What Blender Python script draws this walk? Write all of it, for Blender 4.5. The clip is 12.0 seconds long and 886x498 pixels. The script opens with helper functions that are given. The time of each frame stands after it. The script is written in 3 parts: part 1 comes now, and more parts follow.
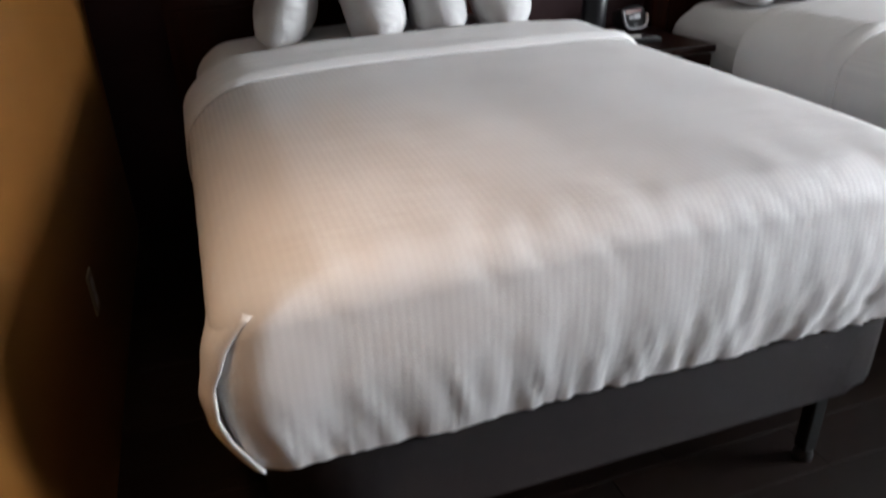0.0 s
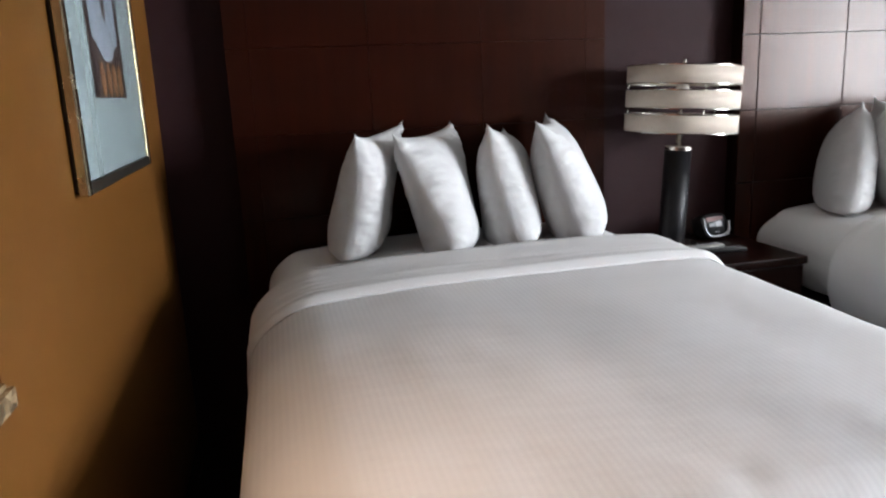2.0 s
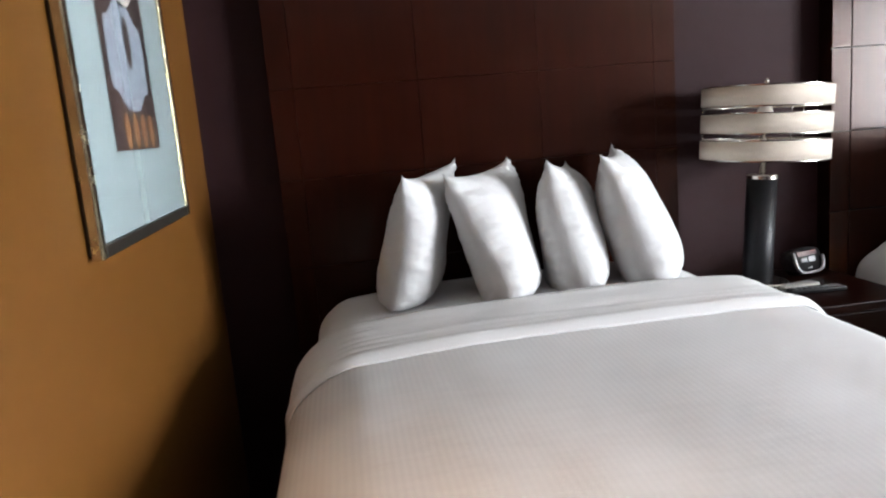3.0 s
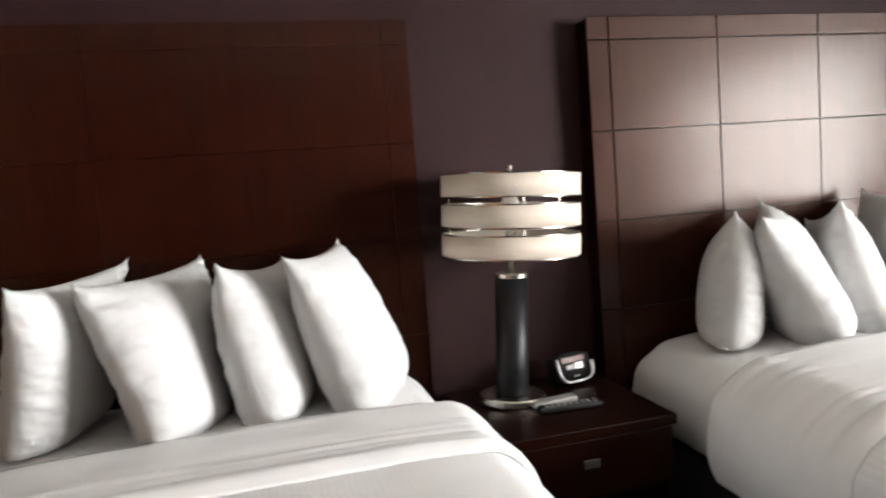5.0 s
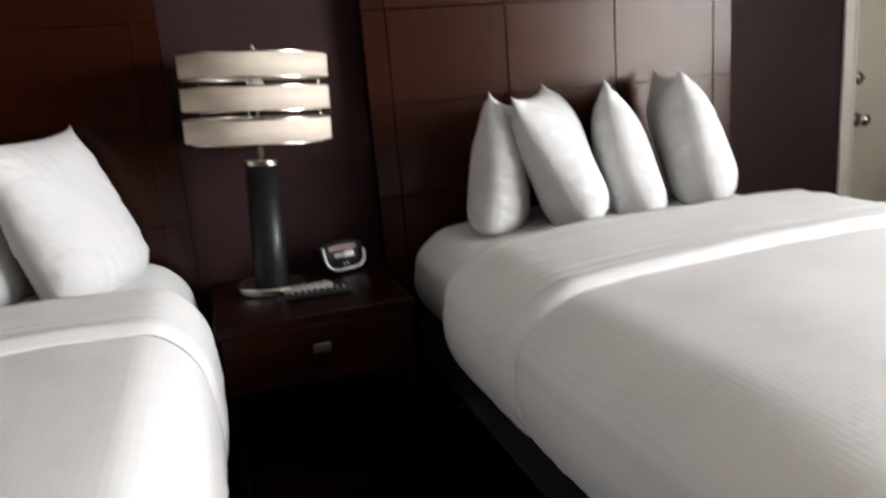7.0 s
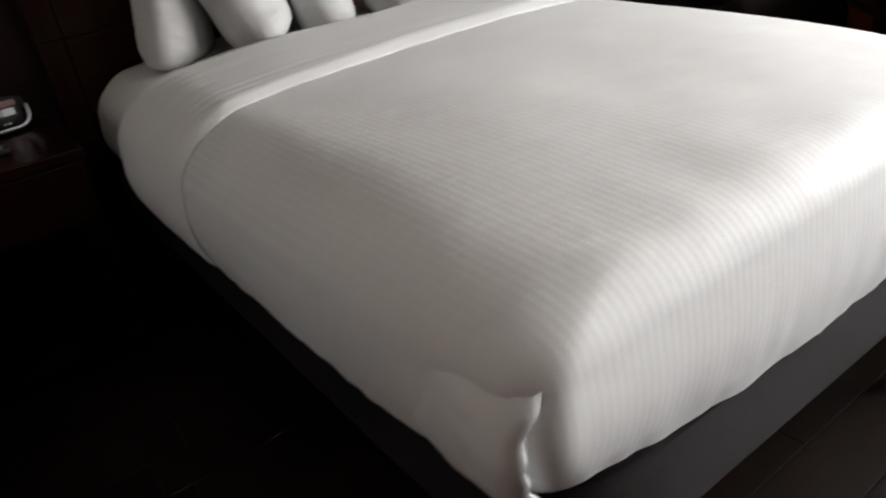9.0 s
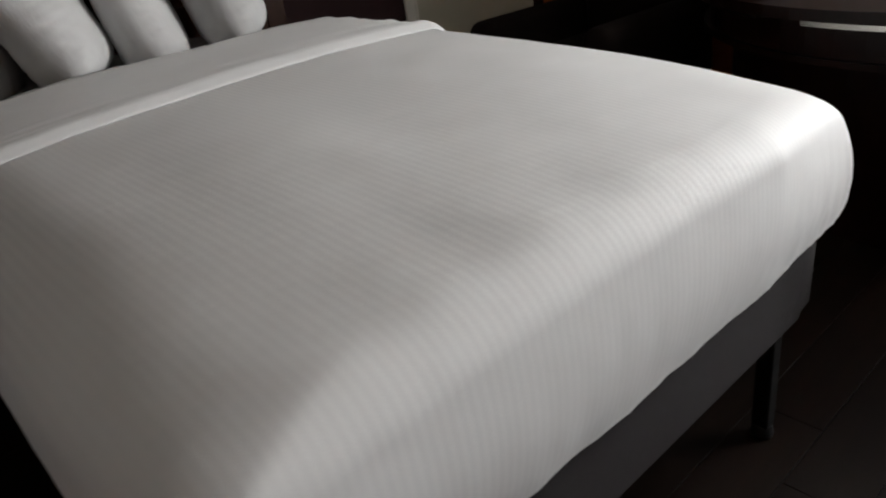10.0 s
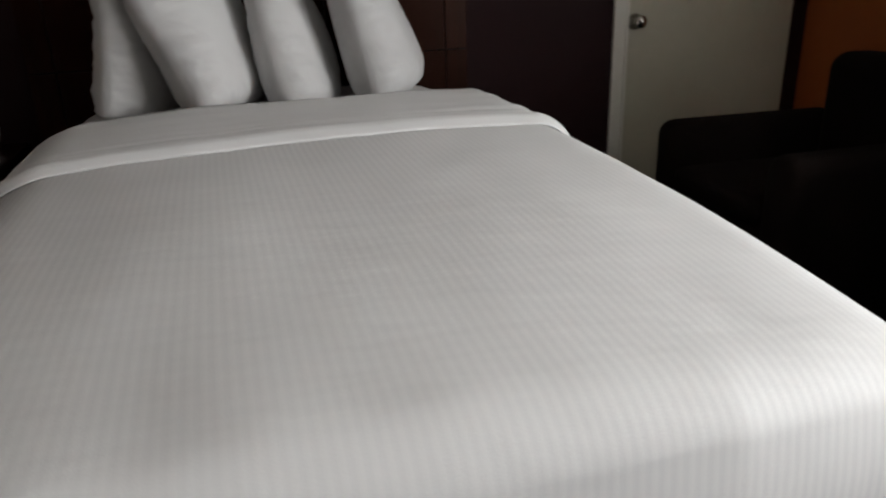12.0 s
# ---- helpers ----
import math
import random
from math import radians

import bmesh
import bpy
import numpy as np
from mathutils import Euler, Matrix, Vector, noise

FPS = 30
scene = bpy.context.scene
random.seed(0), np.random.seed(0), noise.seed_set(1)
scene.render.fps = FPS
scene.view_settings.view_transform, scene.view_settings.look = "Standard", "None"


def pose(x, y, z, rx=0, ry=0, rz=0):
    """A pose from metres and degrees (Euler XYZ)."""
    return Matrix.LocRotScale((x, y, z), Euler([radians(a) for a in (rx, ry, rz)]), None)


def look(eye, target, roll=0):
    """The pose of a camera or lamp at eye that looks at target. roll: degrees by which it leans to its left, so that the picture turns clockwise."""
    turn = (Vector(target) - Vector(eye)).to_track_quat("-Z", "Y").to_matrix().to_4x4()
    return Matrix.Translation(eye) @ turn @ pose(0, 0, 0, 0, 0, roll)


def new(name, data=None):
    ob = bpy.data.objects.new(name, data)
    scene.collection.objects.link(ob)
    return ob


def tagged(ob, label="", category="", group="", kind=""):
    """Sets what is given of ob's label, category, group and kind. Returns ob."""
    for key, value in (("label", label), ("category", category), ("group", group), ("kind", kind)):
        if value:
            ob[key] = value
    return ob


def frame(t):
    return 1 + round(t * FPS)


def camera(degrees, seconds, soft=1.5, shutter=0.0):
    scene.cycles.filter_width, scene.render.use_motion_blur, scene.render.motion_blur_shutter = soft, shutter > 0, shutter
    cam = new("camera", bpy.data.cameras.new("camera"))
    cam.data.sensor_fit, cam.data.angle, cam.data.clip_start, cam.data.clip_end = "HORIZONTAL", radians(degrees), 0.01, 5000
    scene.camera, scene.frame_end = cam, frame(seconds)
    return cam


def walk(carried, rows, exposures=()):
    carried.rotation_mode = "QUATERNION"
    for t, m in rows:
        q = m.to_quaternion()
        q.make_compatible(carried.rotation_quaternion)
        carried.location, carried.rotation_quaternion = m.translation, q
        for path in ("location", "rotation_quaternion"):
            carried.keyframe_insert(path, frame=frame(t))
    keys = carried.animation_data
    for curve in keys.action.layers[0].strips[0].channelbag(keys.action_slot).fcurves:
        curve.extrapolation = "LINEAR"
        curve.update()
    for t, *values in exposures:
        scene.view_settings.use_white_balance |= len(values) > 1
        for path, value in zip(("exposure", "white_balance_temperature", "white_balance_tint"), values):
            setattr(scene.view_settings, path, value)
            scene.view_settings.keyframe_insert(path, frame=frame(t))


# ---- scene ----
cam = camera(63.7, 12.0, soft=2.0, shutter=0.4)
PATH = [
    (0, (-1.736, -3.097, 1.272), (-1.167, -1.398, 0.384), -1.9),
    (0.5, (-1.719, -3.055, 1.295), (-1.131, -1.262, 0.633), -1.5),
    (1, (-1.706, -3.062, 1.308), (-1.182, -1.229, 0.702), -2.8),
    (1.5, (-1.688, -3.044, 1.341), (-1.224, -1.18, 0.784), -2.7),
    (2, (-1.668, -2.932, 1.376), (-1.234, -1.027, 0.944), -2.5),
    (2.5, (-1.652, -2.819, 1.378), (-1.349, -0.88, 0.994), -3.8),
    (2.7, (-1.635, -2.788, 1.387), (-1.391, -0.839, 1.015), -4.6),
    (4.5, (-1.011, -2.464, 1.416), (-0.601, -0.516, 1.219), -5.1),
    (5, (-0.829, -2.433, 1.417), (-0.323, -0.507, 1.235), -4.3),
    (5.5, (-0.591, -2.487, 1.457), (0.022, -0.595, 1.246), -5.3),
    (6, (-0.404, -2.42, 1.421), (0.293, -0.555, 1.236), -4.4),
    (6.1, (-0.362, -2.455, 1.445), (0.301, -0.577, 1.26), -4.7),
    (6.5, (-0.3, -2.493, 1.324), (0.283, -0.591, 1.125), -3.3),
    (7, (-0.17, -2.594, 1.311), (0.4, -0.734, 0.849), -4.9),
    (7.2, (-0.131, -2.607, 1.341), (0.508, -0.798, 0.775), -5.0),
    (8.8, (0.021, -2.729, 1.189), (0.979, -1.195, 0.333), -7.1),
    (9, (0.081, -2.719, 1.185), (1.041, -1.218, 0.276), -9.0),
    (9.3, (0.2, -2.688, 1.152), (1.254, -1.229, 0.28), -9.3),
    (9.5, (0.233, -2.697, 1.18), (1.371, -1.289, 0.33), -8.5),
    (10, (0.39, -2.727, 1.154), (1.517, -1.334, 0.265), -8.4),
    (10.5, (0.53, -2.807, 1.154), (1.504, -1.29, 0.287), -3.9),
    (11, (0.674, -2.793, 1.158), (1.557, -1.191, 0.35), -4.8),
    (11.5, (0.833, -2.734, 1.161), (1.599, -1.039, 0.426), -4.5),
    (12, (0.996, -2.773, 1.16), (1.525, -0.979, 0.452), -1.9),
]
walk(cam, [(t, look(eye, target, roll)) for t, eye, target, roll in PATH],
     exposures=[(0, -0.38, 5950, 10), (0.5, -0.54, 5930, 10), (1.5, -0.34, 5900, 10), (2.7, 0.07, 5900, 10), (4.5, 0.44, 6500, 10),
                (5.2, 0.02, 6450, 10), (6.0, -0.26, 6350, 10), (7.2, -0.40, 6350, 10), (8.8, -0.94, 6450, 10), (9.5, -1.50, 6450, 10),
                (10.2, -1.92, 6450, 10), (12, -1.92, 6450, 10)])

# ---- world and light ----
world = bpy.data.worlds.new("sky")
scene.world = world
world.use_nodes = True
wn = world.node_tree
sky = wn.nodes.new("ShaderNodeTexSky")
sky.sky_type, sky.sun_disc = "NISHITA", False
sky.sun_elevation, sky.sun_rotation = radians(38), radians(200)
wn.links.new(sky.outputs["Color"], wn.nodes["Background"].inputs["Color"])
wn.nodes["Background"].inputs["Strength"].default_value = 0.08


def area_lamp(name, m, sx, sy, watts, colour):
    data = bpy.data.lights.new(name, "AREA")
    data.shape, data.size, data.size_y, data.energy, data.color = "RECTANGLE", sx, sy, watts, colour
    ob = new(name, data)
    ob.matrix_world = m
    return ob


RIGHT, LEFT, BACK, CEIL = 3.60, -2.09, -5.0, 2.55
WIN = (-4.5, -0.90, 0.72, 2.30)      # window opening on the outer wall: y0, y1, z0, z1
day = area_lamp("window_daylight", look((RIGHT + 0.42, -3.42, 1.52), (0, -2.8, 1.15)), 2.15, 1.55, 236, (1.0, 0.995, 0.975))
day.data.spread = radians(120)
# added lamp above the bed's foot, standing in for unseen warm light from the entry
entry = area_lamp("warm_pool_stand_in", look((-1.80, -2.45, 2.50), (-1.66, -2.06, 0.78)), 0.16, 0.16, 1.7, (1.0, 0.66, 0.40))
entry.data.spread = radians(50)


# ---- materials ----
def nodes_of(name):
    mat = bpy.data.materials.new(name)
    mat.use_nodes = True
    nt = mat.node_tree
    return mat, nt, nt.nodes["Principled BSDF"]


def coords(nt, scale=(1, 1, 1)):
    tc = nt.nodes.new("ShaderNodeTexCoord")
    mp = nt.nodes.new("ShaderNodeMapping")
    mp.inputs["Scale"].default_value = scale
    nt.links.new(tc.outputs["Object"], mp.inputs["Vector"])
    return mp.outputs["Vector"]


def noise_tex(nt, vec, scale, detail=4, rough=0.55):
    n = nt.nodes.new("ShaderNodeTexNoise")
    n.inputs["Scale"].default_value, n.inputs["Detail"].default_value, n.inputs["Roughness"].default_value = scale, detail, rough
    nt.links.new(vec, n.inputs["Vector"])
    return n.outputs["Fac"]


def ramp(nt, fac, stops):
    r = nt.nodes.new("ShaderNodeValToRGB")
    while len(r.color_ramp.elements) < len(stops):
        r.color_ramp.elements.new(0.5)
    for e, (p, c) in zip(r.color_ramp.elements, stops):
        e.position, e.color = p, (*c, 1)
    nt.links.new(fac, r.inputs["Fac"])
    return r.outputs["Color"]


def mix(nt, fac, a, b, mode="MIX"):
    m = nt.nodes.new("ShaderNodeMix")
    m.data_type, m.blend_type = "RGBA", mode
    for v, i in ((fac, 0), (a, 6), (b, 7)):
        if isinstance(v, (int, float)):
            m.inputs[i].default_value = v
        elif isinstance(v, tuple):
            m.inputs[i].default_value = (*v, 1)
        else:
            nt.links.new(v, m.inputs[i])
    return m.outputs[2]


def bump(nt, bsdf, height, strength, dist=0.01):
    b = nt.nodes.new("ShaderNodeBump")
    b.inputs["Strength"].default_value, b.inputs["Distance"].default_value = strength, dist
    nt.links.new(height, b.inputs["Height"])
    nt.links.new(b.outputs["Normal"], bsdf.inputs["Normal"])


def surface(name, dark, light, scale, rough=0.6, metal=0.0, stretch=(1, 1, 1), bump_scale=None, bump_amount=0.15,
            rough_var=0.1, spec=0.5, random_tint=0.0, sheen=0.0):
    """A mottled surface: broad stains and fine grain, with relief and uneven gloss."""
    mat, nt, b = nodes_of(name)
    v = coords(nt, stretch)
    broad = noise_tex(nt, v, scale, 5, 0.6)
    fine = noise_tex(nt, v, scale * 9, 4, 0.6)
    c = mix(nt, 0.35, ramp(nt, broad, [(0.3, dark), (0.72, light)]), ramp(nt, fine, [(0.3, dark), (0.7, light)]))
    if random_tint:
        oi = nt.nodes.new("ShaderNodeObjectInfo")
        c = mix(nt, random_tint, c, ramp(nt, oi.outputs["Random"], [(0, (0.35, 0.3, 0.28)), (1, (1, 1, 1))]), "MULTIPLY")
    nt.links.new(c, b.inputs["Base Color"])
    mr = nt.nodes.new("ShaderNodeMapRange")
    mr.inputs["To Min"].default_value, mr.inputs["To Max"].default_value = max(0.02, rough - rough_var), min(1, rough + rough_var)
    nt.links.new(broad, mr.inputs["Value"])
    nt.links.new(mr.outputs["Result"], b.inputs["Roughness"])
    b.inputs["Metallic"].default_value = metal
    b.inputs["Specular IOR Level"].default_value = spec
    if sheen:
        b.inputs["Sheen Weight"].default_value = sheen
    if bump_scale:
        bump(nt, b, noise_tex(nt, v, bump_scale, 3, 0.6), bump_amount, 0.004)
    return mat


def linen(name, stripes=False, colour=(0.73, 0.73, 0.73), crease=0.25, folds=3.2):
    """White bed linen: weave, soft creases and, on the coverlets, a woven satin stripe."""
    mat, nt, b = nodes_of(name)
    v = coords(nt)
    big = noise_tex(nt, coords(nt, (1.0, 2.4, 1.0)), folds, 3, 0.5)
    weave = noise_tex(nt, v, 420, 2, 0.5)
    c = ramp(nt, big, [(0.25, tuple(0.95 * x for x in colour)), (0.75, colour)])
    h = mix(nt, 0.975, weave, big)
    if stripes:
        w = nt.nodes.new("ShaderNodeTexWave")
        w.wave_type, w.bands_direction, w.wave_profile = "BANDS", "X", "SIN"
        w.inputs["Scale"].default_value, w.inputs["Distortion"].default_value = 22.0, 0.25
        w.inputs["Detail Scale"].default_value = 0.6
        nt.links.new(v, w.inputs["Vector"])
        rib = ramp(nt, w.outputs["Fac"], [(0.36, (0, 0, 0)), (0.64, (1, 1, 1))])
        pressed = ramp(nt, noise_tex(nt, v, 1.7, 2, 0.5), [(0.40, (0, 0, 0)), (0.60, (1, 1, 1))])
        c = mix(nt, pressed, c, mix(nt, rib, mix(nt, 1.0, c, (0.962, 0.962, 0.968), "MULTIPLY"), c))
        nt.links.new(ramp(nt, w.outputs["Fac"], [(0.36, (0.80, 0.80, 0.80)), (0.64, (0.52, 0.52, 0.52))]), b.inputs["Roughness"])
    else:
        b.inputs["Roughness"].default_value = 0.75
    b.inputs["Specular IOR Level"].default_value = 0.3
    nt.links.new(c, b.inputs["Base Color"])
    b.inputs["Sheen Weight"].default_value = 0.15
    bump(nt, b, h, crease, 0.02)
    if stripes:
        low = b.inputs["Normal"].links[0].from_node
        fine = nt.nodes.new("ShaderNodeBump")
        fine.inputs["Strength"].default_value, fine.inputs["Distance"].default_value = 0.12, 0.0006
        nt.links.new(w.outputs["Fac"], fine.inputs["Height"])
        nt.links.new(low.outputs["Normal"], fine.inputs["Normal"])
        nt.links.new(fine.outputs["Normal"], b.inputs["Normal"])
    return mat


def plain(name, colour, rough=0.5, metal=0.0, emit=0.0):
    mat, nt, b = nodes_of(name)
    v = coords(nt)
    c = ramp(nt, noise_tex(nt, v, 30, 4), [(0.2, tuple(0.85 * x for x in colour)), (0.8, colour)])
    nt.links.new(c, b.inputs["Base Color"])
    b.inputs["Roughness"].default_value, b.inputs["Metallic"].default_value = rough, metal
    if emit:
        nt.links.new(c, b.inputs["Emission Color"])
        b.inputs["Emission Strength"].default_value = emit
    return mat


def wood(name, dark, light, rough, axis=0, spec=0.5, coat=0.0, tint=0.0, tinted=None):
    """Stained wood: long stretched grain along one axis."""
    mat, nt, b = nodes_of(name)
    s = [9.0, 9.0, 9.0]
    s[axis] = 0.7
    v = coords(nt, tuple(s))
    g = noise_tex(nt, v, 3.0, 7, 0.65)
    g2 = noise_tex(nt, coords(nt), 1.6, 3, 0.5)
    c = mix(nt, 0.35, ramp(nt, g, [(0.28, dark), (0.72, light)]), ramp(nt, g2, [(0.3, dark), (0.7, light)]))
    if tint:
        oi = nt.nodes.new("ShaderNodeObjectInfo")
        c = mix(nt, tint, c, ramp(nt, oi.outputs["Random"], [(0, (0.4, 0.36, 0.34)), (1, (1, 1, 1))]), "MULTIPLY")
    nt.links.new(c, b.inputs["Base Color"])
    mr = nt.nodes.new("ShaderNodeMapRange")
    mr.inputs["To Min"].default_value, mr.inputs["To Max"].default_value = rough - 0.012, rough + 0.018
    nt.links.new(g2, mr.inputs["Value"])
    nt.links.new(mr.outputs["Result"], b.inputs["Roughness"])
    b.inputs["Specular IOR Level"].default_value = spec
    b.inputs["Coat Weight"].default_value = coat
    if tinted:
        b.inputs["Specular Tint"].default_value = (*tinted, 1)
    b.inputs["Coat Roughness"].default_value = 0.20
    return mat


M = {}
M["plum"] = surface("plum_wall_paint", (0.0185, 0.0060, 0.0067), (0.024, 0.0079, 0.0087), 2.2, 0.66, bump_scale=260, bump_amount=0.10, spec=0.16)
M["ochre"] = surface("ochre_wallcovering", (0.080, 0.030, 0.0030), (0.102, 0.039, 0.0044), 1.8, 0.6, bump_scale=180, bump_amount=0.18, spec=0.22)
M["rust"] = surface("rust_orange_paint", (0.30, 0.075, 0.012), (0.36, 0.092, 0.016), 1.8, 0.6, bump_scale=180, bump_amount=0.15, spec=0.35)
M["white_wall"] = surface("off_white_paint", (0.62, 0.58, 0.50), (0.70, 0.66, 0.58), 1.5, 0.7, bump_scale=200, bump_amount=0.1)
M["ceiling"] = surface("ceiling_paint", (0.60, 0.575, 0.53), (0.68, 0.655, 0.61), 1.5, 0.8, bump_scale=120, bump_amount=0.2)
M["door"] = surface("cream_door_paint", (0.50, 0.47, 0.37), (0.56, 0.53, 0.42), 2.0, 0.45, bump_scale=90, bump_amount=0.05)
M["casing"] = surface("white_trim_paint", (0.70, 0.67, 0.60), (0.78, 0.75, 0.68), 3.0, 0.4, bump_scale=90, bump_amount=0.05)
M["headboard"] = wood("mahogany_headboard", (0.009, 0.0014, 0.0006), (0.022, 0.0037, 0.0013), 0.34, axis=2, spec=0.13, coat=0.32, tinted=(1.0, 0.55, 0.38))
M["cabinet"] = wood("dark_mahogany", (0.006, 0.0012, 0.0006), (0.014, 0.0029, 0.0012), 0.28, axis=0, spec=0.20)
M["plank"] = wood("dark_plank", (0.0035, 0.0016, 0.0009), (0.013, 0.0056, 0.0027), 0.55, axis=0, spec=0.12, tint=0.5)
M["subfloor"] = plain("floor_joint", (0.008, 0.006, 0.005), 0.9)
M["sheet"] = linen("white_sheet")
M["cover"] = linen("white_striped_coverlet", True)
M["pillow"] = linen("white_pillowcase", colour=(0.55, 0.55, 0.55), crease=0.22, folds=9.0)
M["base"] = surface("charcoal_box_spring_cloth", (0.011, 0.0090, 0.0096), (0.017, 0.0140, 0.0148), 6, 0.85, bump_scale=600, bump_amount=0.3, spec=0.15)
M["leg"] = surface("black_steel", (0.004, 0.004, 0.004), (0.008, 0.008, 0.008), 20, 0.6, spec=0.2)
M["matt_black"] = surface("matt_black_enamel", (0.003, 0.003, 0.003), (0.006, 0.006, 0.006), 20, 0.7, spec=0.1)
M["chrome"] = surface("brushed_nickel", (0.55, 0.52, 0.48), (0.68, 0.65, 0.60), 14, 0.22, metal=1.0, rough_var=0.06)
M["black"] = surface("black_lacquer", (0.004, 0.004, 0.005), (0.008, 0.0075, 0.009), 12, 0.45, spec=0.22)
M["plastic"] = surface("black_plastic", (0.010, 0.010, 0.011), (0.020, 0.020, 0.021), 60, 0.38, bump_scale=900, bump_amount=0.1)
M["shade"] = surface("cream_shade_fabric", (0.56, 0.49, 0.41), (0.64, 0.57, 0.48), 5, 0.85, bump_scale=700, bump_amount=0.25)
M["silver"] = surface("silver_plastic", (0.42, 0.42, 0.43), (0.55, 0.55, 0.56), 30, 0.3, metal=0.5)
M["red"] = plain("red_display_glow", (0.07, 0.005, 0.004), 0.45, emit=0.05)
M["label"] = plain("pale_display_panel", (0.50, 0.50, 0.53), 0.25)
M["grey_key"] = plain("grey_rubber_keys", (0.30, 0.30, 0.31), 0.6)
M["remote_grey"] = plain("grey_remote_plastic", (0.38, 0.37, 0.34), 0.4)
M["gold"] = surface("champagne_metal", (0.62, 0.52, 0.33), (0.75, 0.65, 0.44), 25, 0.25, metal=1.0)
M["frame_dark"] = plain("dark_bronze_edge", (0.030, 0.026, 0.020), 0.4, 0.3)
M["mat"] = surface("pale_blue_mat_board", (0.165, 0.20, 0.205), (0.20, 0.235, 0.24), 3, 0.8, bump_scale=300, bump_amount=0.1)
M["art_dark"] = surface("dark_print_ground", (0.016, 0.008, 0.007), (0.032, 0.016, 0.012), 9, 0.6)
M["art_blue"] = surface("slate_blue_print", (0.14, 0.16, 0.19), (0.22, 0.24, 0.28), 7, 0.6)
M["art_red"] = surface("brick_red_print", (0.20, 0.06, 0.035), (0.28, 0.09, 0.05), 7, 0.6)
M["art_pale"] = surface("pale_print", (0.34, 0.30, 0.27), (0.46, 0.42, 0.38), 7, 0.6)
M["art_ochre"] = surface("ochre_print", (0.12, 0.05, 0.015), (0.20, 0.09, 0.03), 7, 0.6)
M["upholstery"] = surface("dark_brown_upholstery", (0.005, 0.0028, 0.002), (0.010, 0.0055, 0.004), 8, 0.9, bump_scale=500, bump_amount=0.4, spec=0.12)
M["outlet"] = plain("dark_beige_plastic", (0.16, 0.13, 0.09), 0.5)


def granite():
    mat, nt, b = nodes_of("speckled_granite")
    v = coords(nt)
    vo = nt.nodes.new("ShaderNodeTexVoronoi")
    vo.inputs["Scale"].default_value = 55
    nt.links.new(v, vo.inputs["Vector"])
    n = noise_tex(nt, v, 26, 6, 0.7)
    c = mix(nt, 0.55, ramp(nt, n, [(0.33, (0.03, 0.026, 0.02)), (0.47, (0.13, 0.11, 0.07)), (0.60, (0.36, 0.33, 0.25)), (0.7, (0.24, 0.15, 0.08))]),
            ramp(nt, vo.outputs["Color"], [(0.2, (0.06, 0.05, 0.04)), (0.55, (0.30, 0.25, 0.17)), (0.85, (0.62, 0.58, 0.48))]))
    c = mix(nt, 1.0, c, (0.74, 0.62, 0.48), "MULTIPLY")
    nt.links.new(c, b.inputs["Base Color"])
    b.inputs["Roughness"].default_value = 0.2
    return mat


def glass():
    mat, nt, b = nodes_of("window_glass")
    b.inputs["Base Color"].default_value = (0.97, 0.99, 0.98, 1)
    b.inputs["Roughness"].default_value, b.inputs["Transmission Weight"].default_value, b.inputs["IOR"].default_value = 0.0, 1.0, 1.45
    return mat


M["granite"], M["glass"] = granite(), glass()


# ---- mesh helpers ----
def obj(name, bm, mat, smooth=False):
    me = bpy.data.meshes.new(name)
    bmesh.ops.recalc_face_normals(bm, faces=bm.faces)
    if smooth:
        for f in bm.faces:
            f.smooth = True
    bm.to_mesh(me)
    bm.free()
    for m in (mat if isinstance(mat, (list, tuple)) else [mat]):
        me.materials.append(m)
    return new(name, me)


def part(name, bm, mat, parent, label="", smooth=False):
    ob = obj(name, bm, mat, smooth)
    ob.parent = parent
    if label:
        tagged(ob, label)
    return ob


def empty(name, m, label, category, group="", kind=""):
    ob = new(name)
    ob.matrix_basis = m
    ob.empty_display_size = 0.1
    return tagged(ob, label, category, group, kind)


def box(x0, x1, y0, y1, z0, z1, bevel=0.0, segs=2, bm=None):
    b = bmesh.new()
    bmesh.ops.create_cube(b, size=1)
    for v in b.verts:
        v.co = Vector((x0 + (v.co.x + 0.5) * (x1 - x0), y0 + (v.co.y + 0.5) * (y1 - y0), z0 + (v.co.z + 0.5) * (z1 - z0)))
    if bevel:
        bmesh.ops.bevel(b, geom=b.edges[:], offset=bevel, segments=segs, affect="EDGES", profile=0.5)
    return join(bm, b)


def join(bm, b):
    if bm is None:
        return b
    me = bpy.data.meshes.new("tmp")
    b.to_mesh(me)
    b.free()
    bm.from_mesh(me)
    bpy.data.meshes.remove(me)
    return bm


def lathe(profile, n=48, bm=None, at=(0, 0, 0)):
    """A turned shape from (radius, height) pairs."""
    b = bmesh.new()
    rings = []
    for r, z in profile:
        rings.append([b.verts.new((at[0] + r * math.cos(2 * math.pi * i / n), at[1] + r * math.sin(2 * math.pi * i / n), at[2] + z)) for i in range(n)])
    for a, c in zip(rings, rings[1:]):
        for i in range(n):
            b.faces.new((a[i], a[(i + 1) % n], c[(i + 1) % n], c[i]))
    if profile[0][0] > 1e-6 and profile[0] != profile[-1]:
        b.faces.new(rings[0][::-1])
        b.faces.new(rings[-1])
    return join(bm, b)


